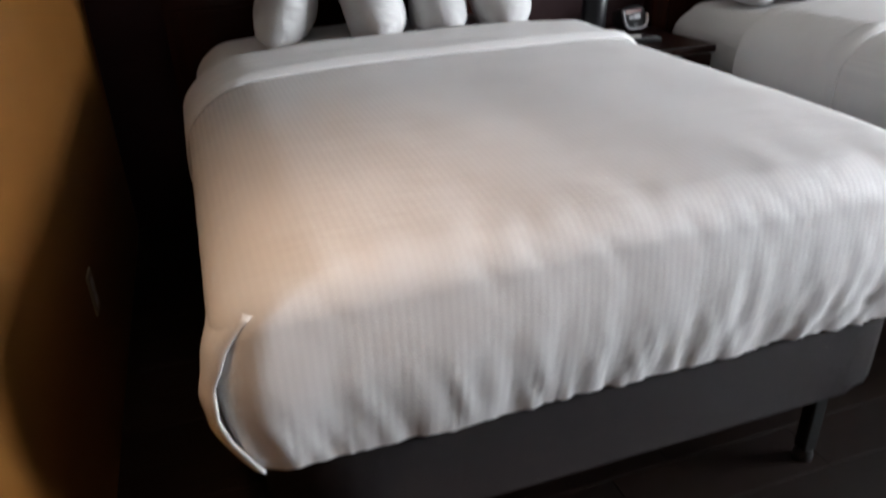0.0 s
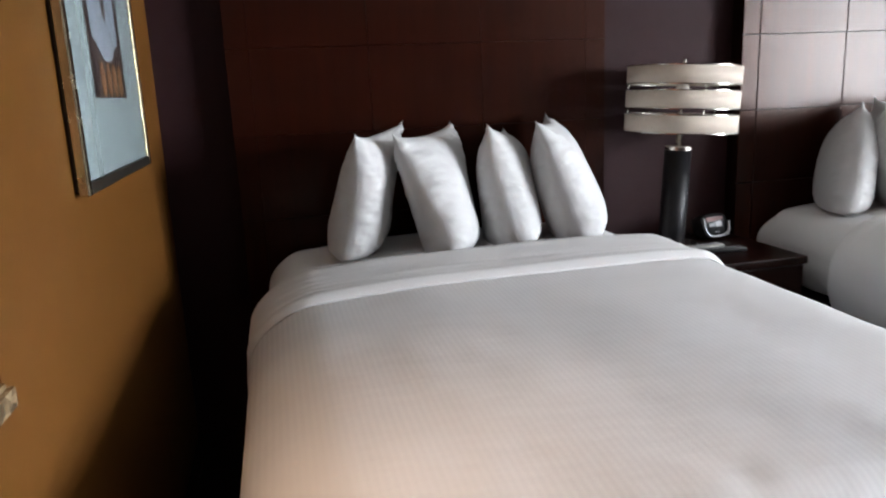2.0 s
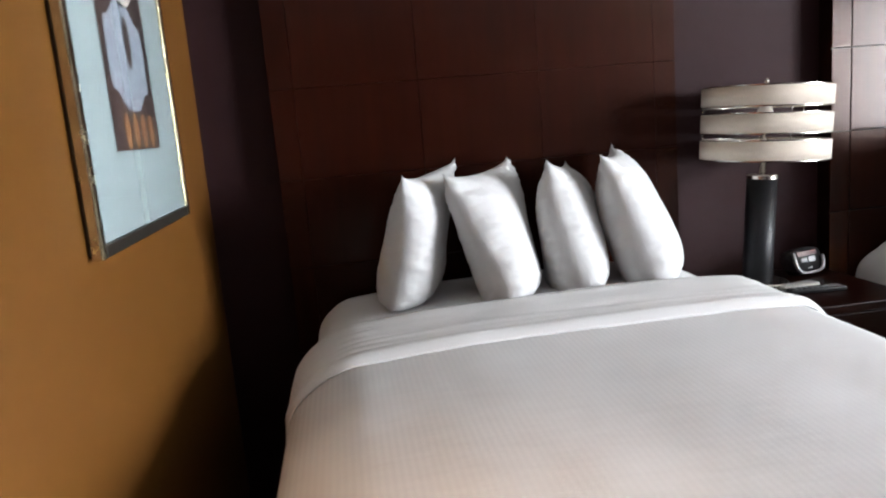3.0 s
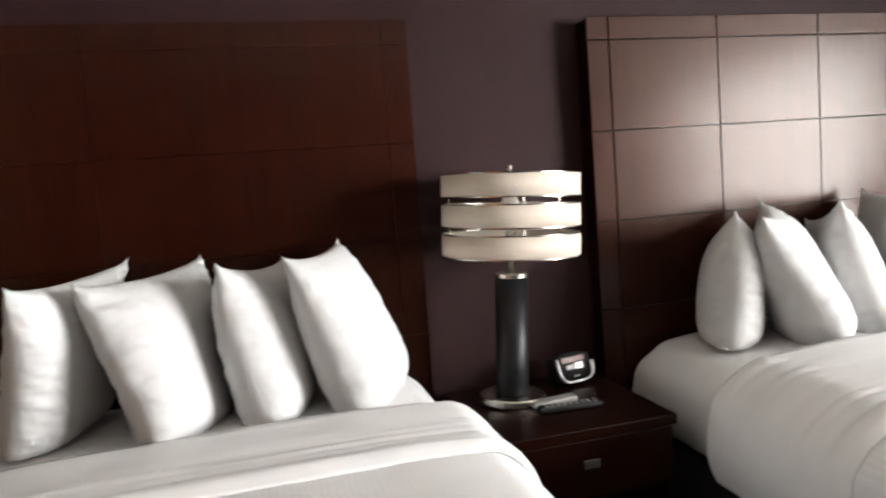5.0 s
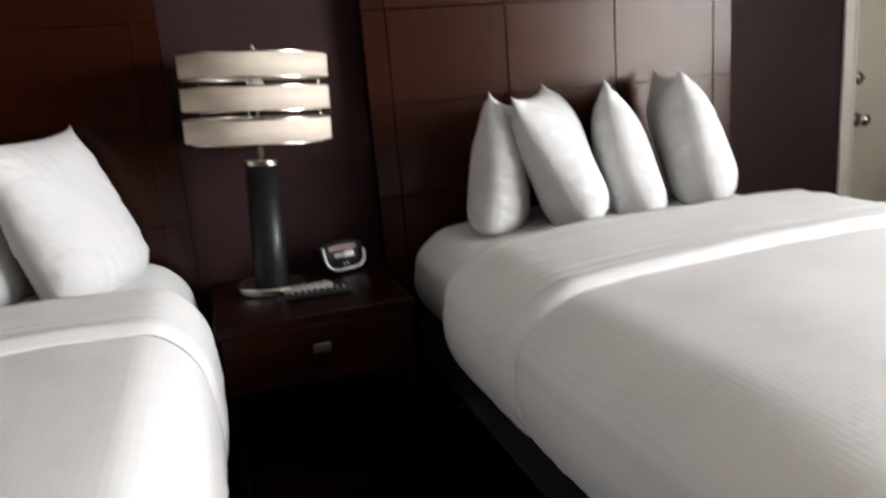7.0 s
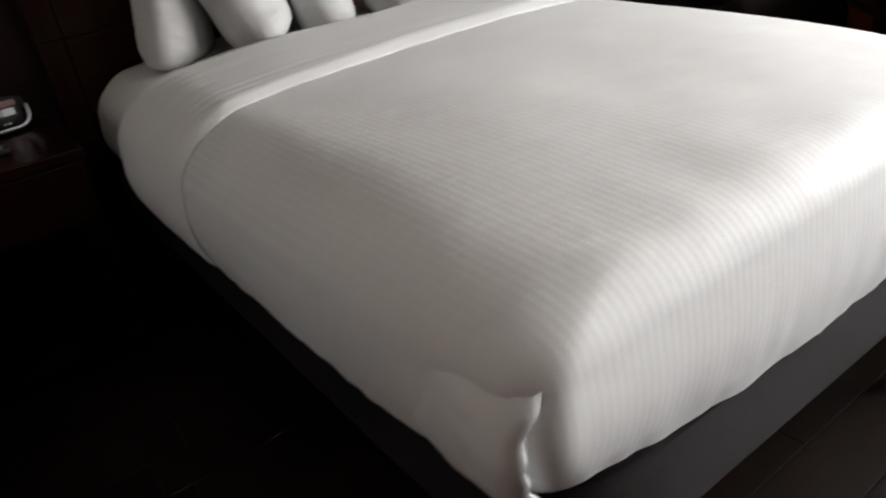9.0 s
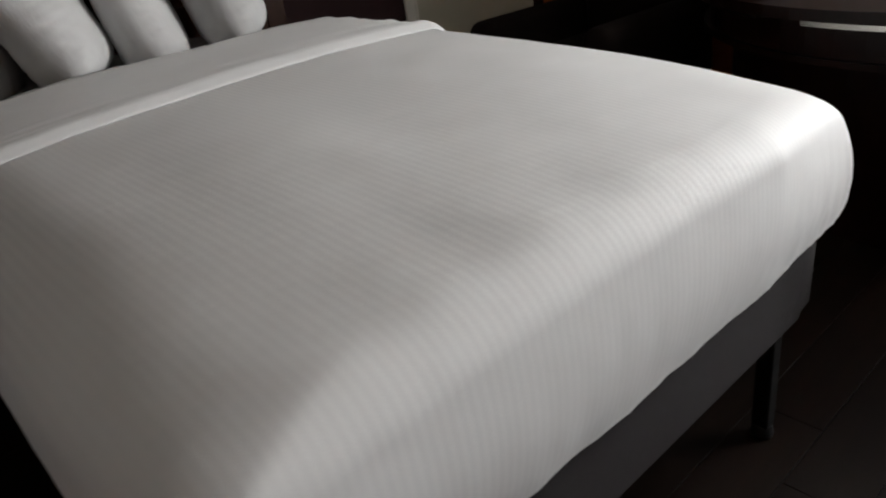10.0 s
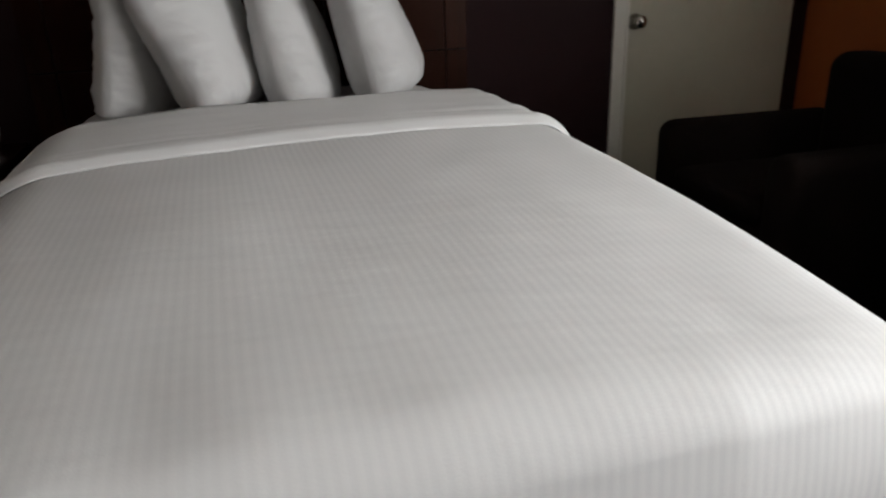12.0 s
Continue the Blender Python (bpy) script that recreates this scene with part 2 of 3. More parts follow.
def rod(p, q, r, n=10, bm=None):
    b = bmesh.new()
    p, q = Vector(p), Vector(q)
    bmesh.ops.create_cone(b, cap_ends=True, segments=n, radius1=r, radius2=r, depth=(q - p).length)
    m = Matrix.Translation((p + q) / 2) @ (q - p).to_track_quat("Z", "Y").to_matrix().to_4x4()
    bmesh.ops.transform(b, matrix=m, verts=b.verts)
    return join(bm, b)


def prism(outline, z0, z1, bevel=0.0):
    """An upright slab over a plan outline."""
    b = bmesh.new()
    lo = [b.verts.new((x, y, z0)) for x, y in outline]
    hi = [b.verts.new((x, y, z1)) for x, y in outline]
    b.faces.new(lo[::-1])
    b.faces.new(hi)
    n = len(lo)
    for i in range(n):
        b.faces.new((lo[i], lo[(i + 1) % n], hi[(i + 1) % n], hi[i]))
    if bevel:
        bmesh.ops.bevel(b, geom=[e for e in b.edges if abs(e.verts[0].co.z - e.verts[1].co.z) < 1e-6], offset=bevel, segments=2, affect="EDGES")
    return b


# ---- the shell of the room ----
WALL_Y = 0.03
DOOR = (2.665, 3.53, 2.06)     # connecting door in the headboard wall: x0, x1, height


def structure(name, bm, mat, label, category):
    return tagged(obj(name, bm, mat), label, category, kind="structure")


bm = box(LEFT - 0.15, DOOR[0], WALL_Y, WALL_Y + 0.14, 0, CEIL)
box(DOOR[1], RIGHT + 0.22, WALL_Y, WALL_Y + 0.14, 0, CEIL, bm=bm)
box(DOOR[0], DOOR[1], WALL_Y, WALL_Y + 0.14, DOOR[2], CEIL, bm=bm)
structure("wall_north", bm, M["plum"], "dark plum painted wall behind the beds", "wall")
structure("wall_west", box(LEFT - 0.13, LEFT, -1.822, WALL_Y, 0, CEIL), M["ochre"], "ochre textured wall beside the bed", "wall")
bm = box(LEFT - 0.13, LEFT, -3.4, -1.822, 0, 0.985)
structure("half_wall", bm, M["ochre"], "ochre half wall under a granite top", "wall")
structure("wall_alcove", box(-3.6, LEFT - 0.13, -1.70, -1.60, 0, CEIL), M["rust"], "rust orange painted wall of the alcove", "wall")
structure("wall_entry", box(-3.7, -3.6, BACK, -1.60, 0, CEIL), M["rust"], "rust orange painted entry wall", "wall")
structure("wall_south", box(-3.7, RIGHT + 0.22, BACK - 0.12, BACK, 0, CEIL), M["plum"], "plain plum wall facing the beds", "wall")
y0, y1, z0, z1 = WIN
bm = box(RIGHT, RIGHT + 0.22, BACK, y0, 0, CEIL)
box(RIGHT, RIGHT + 0.22, y1, WALL_Y, 0, CEIL, bm=bm)
box(RIGHT, RIGHT + 0.22, y0, y1, 0, z0, bm=bm)
box(RIGHT, RIGHT + 0.22, y0, y1, z1, CEIL, bm=bm)
structure("wall_east", bm, M["rust"], "rust orange painted outer wall with the window", "wall")
structure("ceiling", box(-3.7, RIGHT + 0.22, BACK, WALL_Y + 0.14, CEIL, CEIL + 0.1), M["ceiling"], "plain off-white ceiling", "ceiling")


# ---- floor of dark planks ----
def build_floor():
    slab = structure("floor", box(-3.7, RIGHT + 0.22, BACK - 0.1, WALL_Y + 0.14, -0.10, -0.012), M["subfloor"], "dark brown wooden plank floor", "floor")
    meshes = []
    for ln in (1.21, 0.80, 0.52):
        b = box(0.001, ln - 0.001, 0.001, 0.149, -0.012, 0.0, 0.0006, 1)
        me = bpy.data.meshes.new("plank")
        b.to_mesh(me)
        b.free()
        me.materials.append(M["plank"])
        meshes.append((ln, me))
    rng = random.Random(4)
    y = BACK
    while y < WALL_Y - 0.05:
        x = -3.6 - rng.random() * 0.5
        while x < RIGHT:
            ln, me = meshes[rng.choice((0, 0, 0, 1, 2))]
            if x + ln > RIGHT + 0.1:
                ln, me = meshes[2]
            if x > -3.62:
                p = new("plank", me)
                p.parent = slab
                p.location = (x, y, 0.0005 * rng.random())
            x += ln
        y += 0.15


# ---- door ----
def build_door():
    d = empty("door_1", pose(0, 0, 0), "closed cream connecting door with a nickel knob", "door", kind="structure")
    x0, x1, h = DOOR
    part("door_leaf", box(x0 + 0.004, x1 - 0.004, WALL_Y + 0.010, WALL_Y + 0.052, 0.008, h - 0.004, 0.002), M["door"], d)
    for n, b in (("left_casing", box(x0 - 0.065, x0, WALL_Y - 0.018, WALL_Y, 0, h + 0.065, 0.005)),
                 ("head_casing", box(x0, x1, WALL_Y - 0.018, WALL_Y, h, h + 0.065, 0.005))):
        part("casing", b, M["casing"], d, "white painted casing")
    part("stop", box(x0 - 0.012, x0 + 0.002, WALL_Y - 0.024, WALL_Y - 0.0181, 0, h, 0.002), M["casing"], d)
    kx = x0 + 0.045
    def along_y(b, x, y, z):
        bmesh.ops.transform(b, matrix=Matrix.Translation((x, y, z)) @ Matrix.Rotation(radians(90), 4, "X"), verts=b.verts)
        return b
    knob = lathe([(0.001, 0), (0.032, 0.0), (0.033, 0.006), (0.013, 0.010), (0.012, 0.028), (0.024, 0.036), (0.029, 0.048), (0.027, 0.060), (0.018, 0.067), (0.001, 0.068)], 28)
    part("knob", along_y(knob, kx, WALL_Y + 0.010, 0.965), M["chrome"], d, "round nickel knob", True)
    bolt = lathe([(0.001, 0), (0.030, 0.0), (0.030, 0.010), (0.022, 0.016), (0.001, 0.016)], 28)
    bo = part("deadbolt", along_y(bolt, kx, WALL_Y + 0.010, 1.155), M["chrome"], d, "round nickel deadbolt", True)
    part("thumb_turn", box(kx - 0.018, kx + 0.018, WALL_Y - 0.022, WALL_Y - 0.005, 1.150, 1.160, 0.003), M["chrome"], bo)
    part("strike_plate", box(x0 + 0.001, x0 + 0.0039, WALL_Y + 0.004, WALL_Y + 0.012, 0.93, 1.0), M["chrome"], d)


# ---- window with louvred shutters ----
def build_window():
    y0, y1, z0, z1 = WIN
    w = empty("window_1", pose(0, 0, 0), "wide bright window with white louvred shutters", "window", kind="structure")
    fx0, fx1 = RIGHT - 0.015, RIGHT + 0.03
    part("frame_rail", box(fx0, fx1, y0, y1, z0 - 0.06, z0, 0.004), M["casing"], w)
    part("frame_rail", box(fx0, fx1, y0, y1, z1, z1 + 0.06, 0.004), M["casing"], w)
    part("frame_stile", box(fx0, fx1, y1, y1 + 0.10, z0 - 0.06, z1 + 0.06, 0.004), M["casing"], w)
    part("frame_stile", box(fx0, fx1, y0 - 0.10, y0, z0 - 0.06, z1 + 0.06, 0.004), M["casing"], w)
    part("sill", box(RIGHT - 0.05, RIGHT + 0.12, y0 - 0.08, y1 + 0.08, z0 - 0.085, z0 - 0.0601, 0.006), M["casing"], w)
    pane = part("pane", box(RIGHT + 0.17, RIGHT + 0.176, y0, y1, z0, z1), M["glass"], w)
    pane.visible_shadow = False
    louvre = bpy.data.meshes.new("louvre")
    b = box(-0.032, 0.032, -0.215, 0.215, -0.004, 0.004, 0.003)
    bmesh.ops.transform(b, matrix=Matrix.Rotation(radians(28), 4, "Y"), verts=b.verts)
    b.to_mesh(louvre)
    b.free()
    louvre.materials.append(M["casing"])
    for k in range(2):
        a1 = y1 - 0.006 - k * 0.545
        a0 = a1 - 0.54
        sx0, sx1 = RIGHT + 0.035, RIGHT + 0.062
        sh = part("shutter", box(sx0, sx1, a1 - 0.052, a1, z0 + 0.004, z1 - 0.004, 0.003), M["casing"], w, "white louvred shutter panel")
        box_parts = (box(sx0, sx1, a0, a0 + 0.052, z0 + 0.004, z1 - 0.004, 0.003),
                     box(sx0, sx1, a0 + 0.052, a1 - 0.052, z0 + 0.004, z0 + 0.085, 0.003),
                     box(sx0, sx1, a0 + 0.052, a1 - 0.052, z1 - 0.085, z1 - 0.004, 0.003))
        for n, bb in zip(("stile", "rail", "rail"), box_parts):
            part(n, bb, M["casing"], sh)
        z = z0 + 0.125
        while z < z1 - 0.1:
            lo = new("louvre", louvre)
            lo.parent = sh
            lo.location = ((sx0 + sx1) / 2, (a0 + a1) / 2, z)
            z += 0.062


# ---- headboards ----
def build_headboard(g):
    """A tall panelled headboard: flush mahogany panels with dark grooves between them."""
    h = empty("headboard", pose(0, 0, 0), "tall glossy mahogany panelled headboard on the plum wall", "headboard", "panelled headboards")
    w = 1.537
    part("backing", box(0.004, w - 0.004, -0.045, 0.028, 0.02, 1.966), M["cabinet"], h)
    xs = (0.0, 0.085, 0.537, 0.995, 1.450, w)
    zs = (0.02, 0.25, 0.578, 0.906, 1.234, 1.562, 1.888, 1.970)
    for i in range(5):
        for j in range(7):
            part("panel", box(xs[i] + g * (i > 0), xs[i + 1] - g * (i < 4), -0.060, -0.0455, zs[j] + g * (j > 0), zs[j + 1] - g * (j < 6), g / 2, 1), M["headboard"], h)
    return h


# ---- beds ----
def outline_point(s, hw, y_head, y_foot, rad):
    """A point on a rounded rectangle, s from 0 to 1 round it, starting at the head's middle and going by the left side."""
    r2 = 0.03
    pts = [("l", (0, y_head), (-hw + r2, y_head)), ("a", (-hw + r2, y_head - r2), r2, 90), ("l", (-hw, y_head - r2), (-hw, y_foot + rad)),
           ("a", (-hw + rad, y_foot + rad), rad, 180), ("l", (-hw + rad, y_foot), (hw - rad, y_foot)), ("a", (hw - rad, y_foot + rad), rad, 270),
           ("l", (hw, y_foot + rad), (hw, y_head - r2)), ("a", (hw - r2, y_head - r2), r2, 0), ("l", (hw - r2, y_head), (0, y_head))]
    lens = [math.dist(p[1], p[2]) if p[0] == "l" else math.pi / 2 * p[2] for p in pts]
    d = s * sum(lens)
    for p, ln in zip(pts, lens):
        if d <= ln + 1e-9:
            f = d / ln if ln else 0
            if p[0] == "l":
                return p[1][0] + (p[2][0] - p[1][0]) * f, p[1][1] + (p[2][1] - p[1][1]) * f
            a = radians(p[3] + 90 * f)
            return p[1][0] + p[2] * math.cos(a), p[1][1] + p[2] * math.sin(a)
        d -= ln
    return 0.0, y_head


EASE = (1.65, 1.05)      # how much wider than high the rounding of a bed's two long edges is


def draped(hw, y_head, y_foot, top, hem, roll, rad, crown, seed, folds, offset=0.0, lean=0.0, bank=0.0, ease=EASE, n=540):
    """A cloth-covered mattress shape: rings from the hem up the side and over a rolled edge, and a gridded top."""
    side, arc, foot_roll = 12, 14, 0.068
    prof = []
    for k in range(side + arc + 1):
        if k < side:
            f = k / side
            inset = 0.022 * (1 - f) - 0.016 * math.sin(math.pi * f)
            prof.append((inset, inset, hem + (top - roll - hem) * f, hem + (top - foot_roll - hem) * f))
        else:
            a = radians(90 * (k - side) / arc)
            prof.append((roll * ease[0] * (1 - math.cos(a)), foot_roll * 1.2 * (1 - math.cos(a)),
                         top - roll + roll * math.sin(a), top - foot_roll + foot_roll * math.sin(a)))

    def swell(x, y):
        along = max(0.0, min(1.0, (y - y_foot) / (y_head - y_foot)))
        foot = max(0.0, min(1.0, (y_foot + 0.55 - y) / 0.55))
        dome = crown * (1 - min(1, abs(x) / hw) ** 2.2) * (1 - 0.70 * foot * foot)
        tilt = 0.014 - 0.030 * (1 - along) ** 1.3
        und = 0.006 * noise.noise(Vector((x * 2.6, y * 2.0, seed))) + 0.0022 * noise.noise(Vector((x * 9, y * 6, seed + 2)))
        und += 0.004 * noise.noise(Vector((x * 15, y * 7, seed + 4))) * max(0.0, min(1.0, 1.2 - (y - y_foot) / 0.30)) * (1 - lean)
        sag = max(0.0, x / hw) ** 1.8 * (0.047 * (1 - along) ** 3.4 - 0.030 * math.sin(math.pi * (1 - along))) * lean
        return dome + tilt + und + offset - sag + bank * max(0.0, x / hw) ** 1.4 + 0.016 * max(0.0, x / hw) ** 1.6 * along * lean

    def drawn_in(x, y, level):
        """How far the slack corner beside the window is drawn in."""
        return 0.075 * max(0.0, min(1.0, (x - hw + 0.40) / 0.40)) * max(0.0, min(1.0, (y_foot + 0.75 - y) / 0.75)) ** 1.6 * level * lean

    b = bmesh.new()
    rings = []
    for k, (inset, inset_f, z_side, z_foot) in enumerate(prof):
        ring = []
        other = inset * ease[1] / ease[0] if k >= side else inset
        h2, shift = hw - (inset + other) / 2, (inset - other) / 2
        yf, yh = y_foot + inset_f, y_head - min(inset, 0.05)
        r = 0.070 + (rad - 0.070) * k / (len(prof) - 1)
        down = max(0.0, 1 - k / side)
        up = max(0.0, min(1.0, (k - side + 3) / (arc + 3)))
        up = up * up * (3 - 2 * up)
        for i in range(n):
            x, y = outline_point(i / n, h2, yh, yf, r)
            ex, ey = outline_point(i / n, h2 - 0.01, yh - 0.01, yf + 0.01, max(0.01, r - 0.01))
            out = Vector((x - ex, y - ey, 0))
            out = out.normalized() if out.length > 1e-6 else out
            x += shift
            if k >= side and x < 0:      # the long edge is squarer towards the foot
                x -= 0.55 * inset * max(0.0, min(1.0, (y_foot + 0.65 - y) / 0.65)) ** 1.3 * (x / hw) ** 4
            at_foot = max(0.0, -out.y) ** 2
            z = z_side + (z_foot - z_side) * at_foot
            c = noise.noise(Vector((x * 20, y * 20, seed))) + 0.7 * noise.noise(Vector((x * 44 + z * 16, y * 44 + z * 16, seed + 5)))
            fold = folds * down ** 1.5 * c + folds * 0.95 * down * noise.noise(Vector((x * 44 - z * 30, y * 44 + z * 30, seed + 21))) * max(0.0, min(1.0, 0.4 + x / hw))
            pucker = min(0.0045, 0.4 * folds) * abs(noise.noise(Vector((x * 26 + z * 18, y * 10, seed + 9)))) * max(0, 1 - abs(z - (top - 0.05)) / 0.10)
            fold += 0.010 * lean * down * noise.noise(Vector((x * 48, y * 48 + z * 6, seed + 31))) * max(0.0, 1 - math.hypot(x - hw, y - y_foot) / 0.35)
            d = drawn_in(x, y, k / (len(prof) - 1))
            zz = z + swell(x - d, y + d) * up + (0.075 if x < 0 else 0.02) * down * lean ** 2 * max(0.0, 1 - math.hypot(abs(x) - hw, y - y_foot) / 0.42) + 0.014 * noise.noise(Vector((x * 4.2, y * 4.2, seed + 3))) * (k < 2) + 0.006 * noise.noise(Vector((x * 14, y * 14, seed + 8))) * (k < 2)
            ring.append(b.verts.new(Vector((x - d, y + d, zz)) + out * (fold + offset - pucker)))
        rings.append(ring)
    for a, c in zip(rings, rings[1:]):
        for i in range(n):
            b.faces.new((a[i], a[(i + 1) % n], c[(i + 1) % n], c[i]))
    cap = b.faces.new(rings[-1])
    geom = [cap, *cap.edges, *cap.verts]
    for axis, lo, hi in ((0, -hw + roll * ease[0], hw - roll * ease[1]), (1, y_foot + foot_roll * 1.2, y_head - 0.05)):
        count = int((hi - lo) / 0.034)
        for i in range(1, count):
            co, no = [0, 0, 0], [0, 0, 0]
            co[axis], no[axis] = lo + (hi - lo) * (i + 0.37) / (count + 0.7), 1
            geom = bmesh.ops.bisect_plane(b, geom=geom, plane_co=co, plane_no=no)["geom"]
    for v in [g for g in geom if isinstance(g, bmesh.types.BMVert)]:
        v.co.z = top + swell(v.co.x, v.co.y)
    bmesh.ops.remove_doubles(b, verts=b.verts[:], dist=0.0015)
    return b


def cut(b, y, keep_below):
    """Trims a cloth across the bed at y."""
    bmesh.ops.bisect_plane(b, geom=b.verts[:] + b.edges[:] + b.faces[:], plane_co=(0, y, 0), plane_no=(0, 1, 0), clear_outer=keep_below, clear_inner=not keep_below)
    return b


def thicken(ob, t, off=1.0):
    m = ob.modifiers.new("thickness", "SOLIDIFY")
    m.thickness, m.offset = t, off
    return ob


def build_bed(name, cx, hw, yf, TOP, hem, base, fold, roll, crown, rad, folds, lean, bank, seed, label):
    bed = empty(name, pose(cx, 0, 0), label, "bed", "double beds")
    yh = -0.07
    part("box_spring", prism([outline_point(i / 120, hw - 0.045, yh - 0.01, yf + 0.03, 0.13) for i in range(120)], base, 0.46, 0.012), M["base"], bed, "charcoal cloth-covered box spring", True)
    for x in (-hw + 0.23, hw - 0.23):
        for y in (yh - 0.12, yf + 0.07):
            leg = part("leg", box(x - 0.018, x + 0.018, y - 0.018, y + 0.018, 0.03, base + 0.001, 0.004), M["leg"], bed)
            part("glide", lathe([(0.001, 0), (0.022, 0), (0.024, 0.01), (0.02, 0.03), (0.001, 0.03)], 16, at=(x, y, 0)), M["plastic"], leg)
    part("fitted_sheet", cut(draped(hw - 0.050, yh, yf + 0.03, TOP - 0.026, 0.48, roll - 0.01, rad, crown, seed, 0.006, 0.0, lean, bank, (1.0, 1.0)), -0.95, False), M["sheet"], bed, "white fitted sheet", True)
    cover = part("coverlet", cut(draped(hw, yh, yf, TOP, hem, roll, rad, crown, seed, folds, 0.0, lean, bank), -0.80, True), M["cover"], bed, "white satin-striped coverlet", True)
    b = draped(hw, yh, yf, TOP, hem, roll, rad, crown, seed, folds, 0.007, lean, bank)
    cut(b, -0.62, True)
    cut(b, fold - 0.02, False)
    bmesh.ops.triangulate(b, faces=[f for f in b.faces if len(f.verts) > 4])
    for k in range(22):
        bmesh.ops.bisect_plane(b, geom=b.verts[:] + b.edges[:] + b.faces[:], plane_co=(0, fold - 0.013 + 0.0085 * k, 0), plane_no=(0, 1, 0))
    bmesh.ops.remove_doubles(b, verts=b.verts[:], dist=0.002)
    for v in b.verts:
        ridge = math.cos(math.pi / 2 * min(1.0, abs(v.co.y - fold - 0.013) / 0.05)) - 0.45 * max(0.0, (fold + 0.007 - v.co.y) / 0.027)
        wr = 0.0035 + 0.006 * noise.noise(Vector((v.co.x * 2.2 + seed, v.co.y * 34, 3)))
        way = Vector((math.copysign(max(0.0, abs(v.co.x) - hw + roll * EASE[v.co.x > 0]), v.co.x), 0, max(0.0, v.co.z - TOP + roll) + 1e-4)).normalized()
        v.co -= way * 0.0068 * max(0.0, min(1.0, 1 - (v.co.y - fold + 0.02) / 0.035))
        wr *= max(0.0, min(1.0, (v.co.y - fold + 0.012) / 0.04))
        v.co.z += 0.011 * ridge * (v.co.z > 0.66) + wr * (v.co.z > 0.66)
        v.co.y += 0.006 * noise.noise(Vector((v.co.x * 3.0, seed, 1)))
    thicken(part("turned_down_sheet", b, M["sheet"], bed, "white top sheet folded back over the coverlet", True), 0.003)
    # the tucked pleats at the two corners of the foot
    for sx in (-1, 1):
        b = bmesh.new()
        grid = []
        rows, cols = 26, 16
        low = hem + (0.062 if sx < 0 else 0.018) * lean ** 2 + 0.012
        flare = 0.034 if sx < 0 else 0.004
        reach = 0.278 if sx < 0 else 0.242
        for i in range(rows):
            f = i / (rows - 1)
            z = low + (TOP - (0.055 if sx < 0 else 0.20) - low) * f
            level = (z - hem) / (TOP - roll - hem)
            rise = max(0.0, min(1.0, (z - TOP + roll) / roll))
            inset = (0.022 * (1 - level) - 0.016 * math.sin(math.pi * level) if level < 1 else 0.0) + roll * EASE[sx > 0] * (1 - math.sqrt(1 - rise * rise))
            row = []
            for j in range(cols):
                g = j / (cols - 1)
                lift = flare * math.sin(math.pi * f) ** 1.3 * g * g
                x = hw - inset + 0.003 - 0.016 * (1 - g) ** 1.5 + lift - 0.010 * g ** 6
                y = yf + 0.30 - (reach + 0.016 * math.sin(math.pi * (0.1 + 0.8 * f))) * g
                turn = max(0.0, min(0.07, yf + 0.07 - y))
                x -= (0.95 - 0.30 * math.sin(math.pi * f)) * (0.07 - math.sqrt(0.0049 - turn * turn))
                w = 0.007 * noise.noise(Vector((f * 7, g * 5, seed + sx))) * (1 - f * 0.5) * g
                row.append(b.verts.new((sx * (x + w), y + w, z - 0.012 * (1 - f) * math.sin(math.pi * g))))
            grid.append(row)
        for r0, r1 in zip(grid, grid[1:]):
            for j in range(cols - 1):
                b.faces.new((r0[j], r0[j + 1], r1[j + 1], r1[j]))
        thicken(part("corner_pleat", b, M["cover"], bed, "folded pleat at the foot corner", True), 0.005, 0)
    return bed


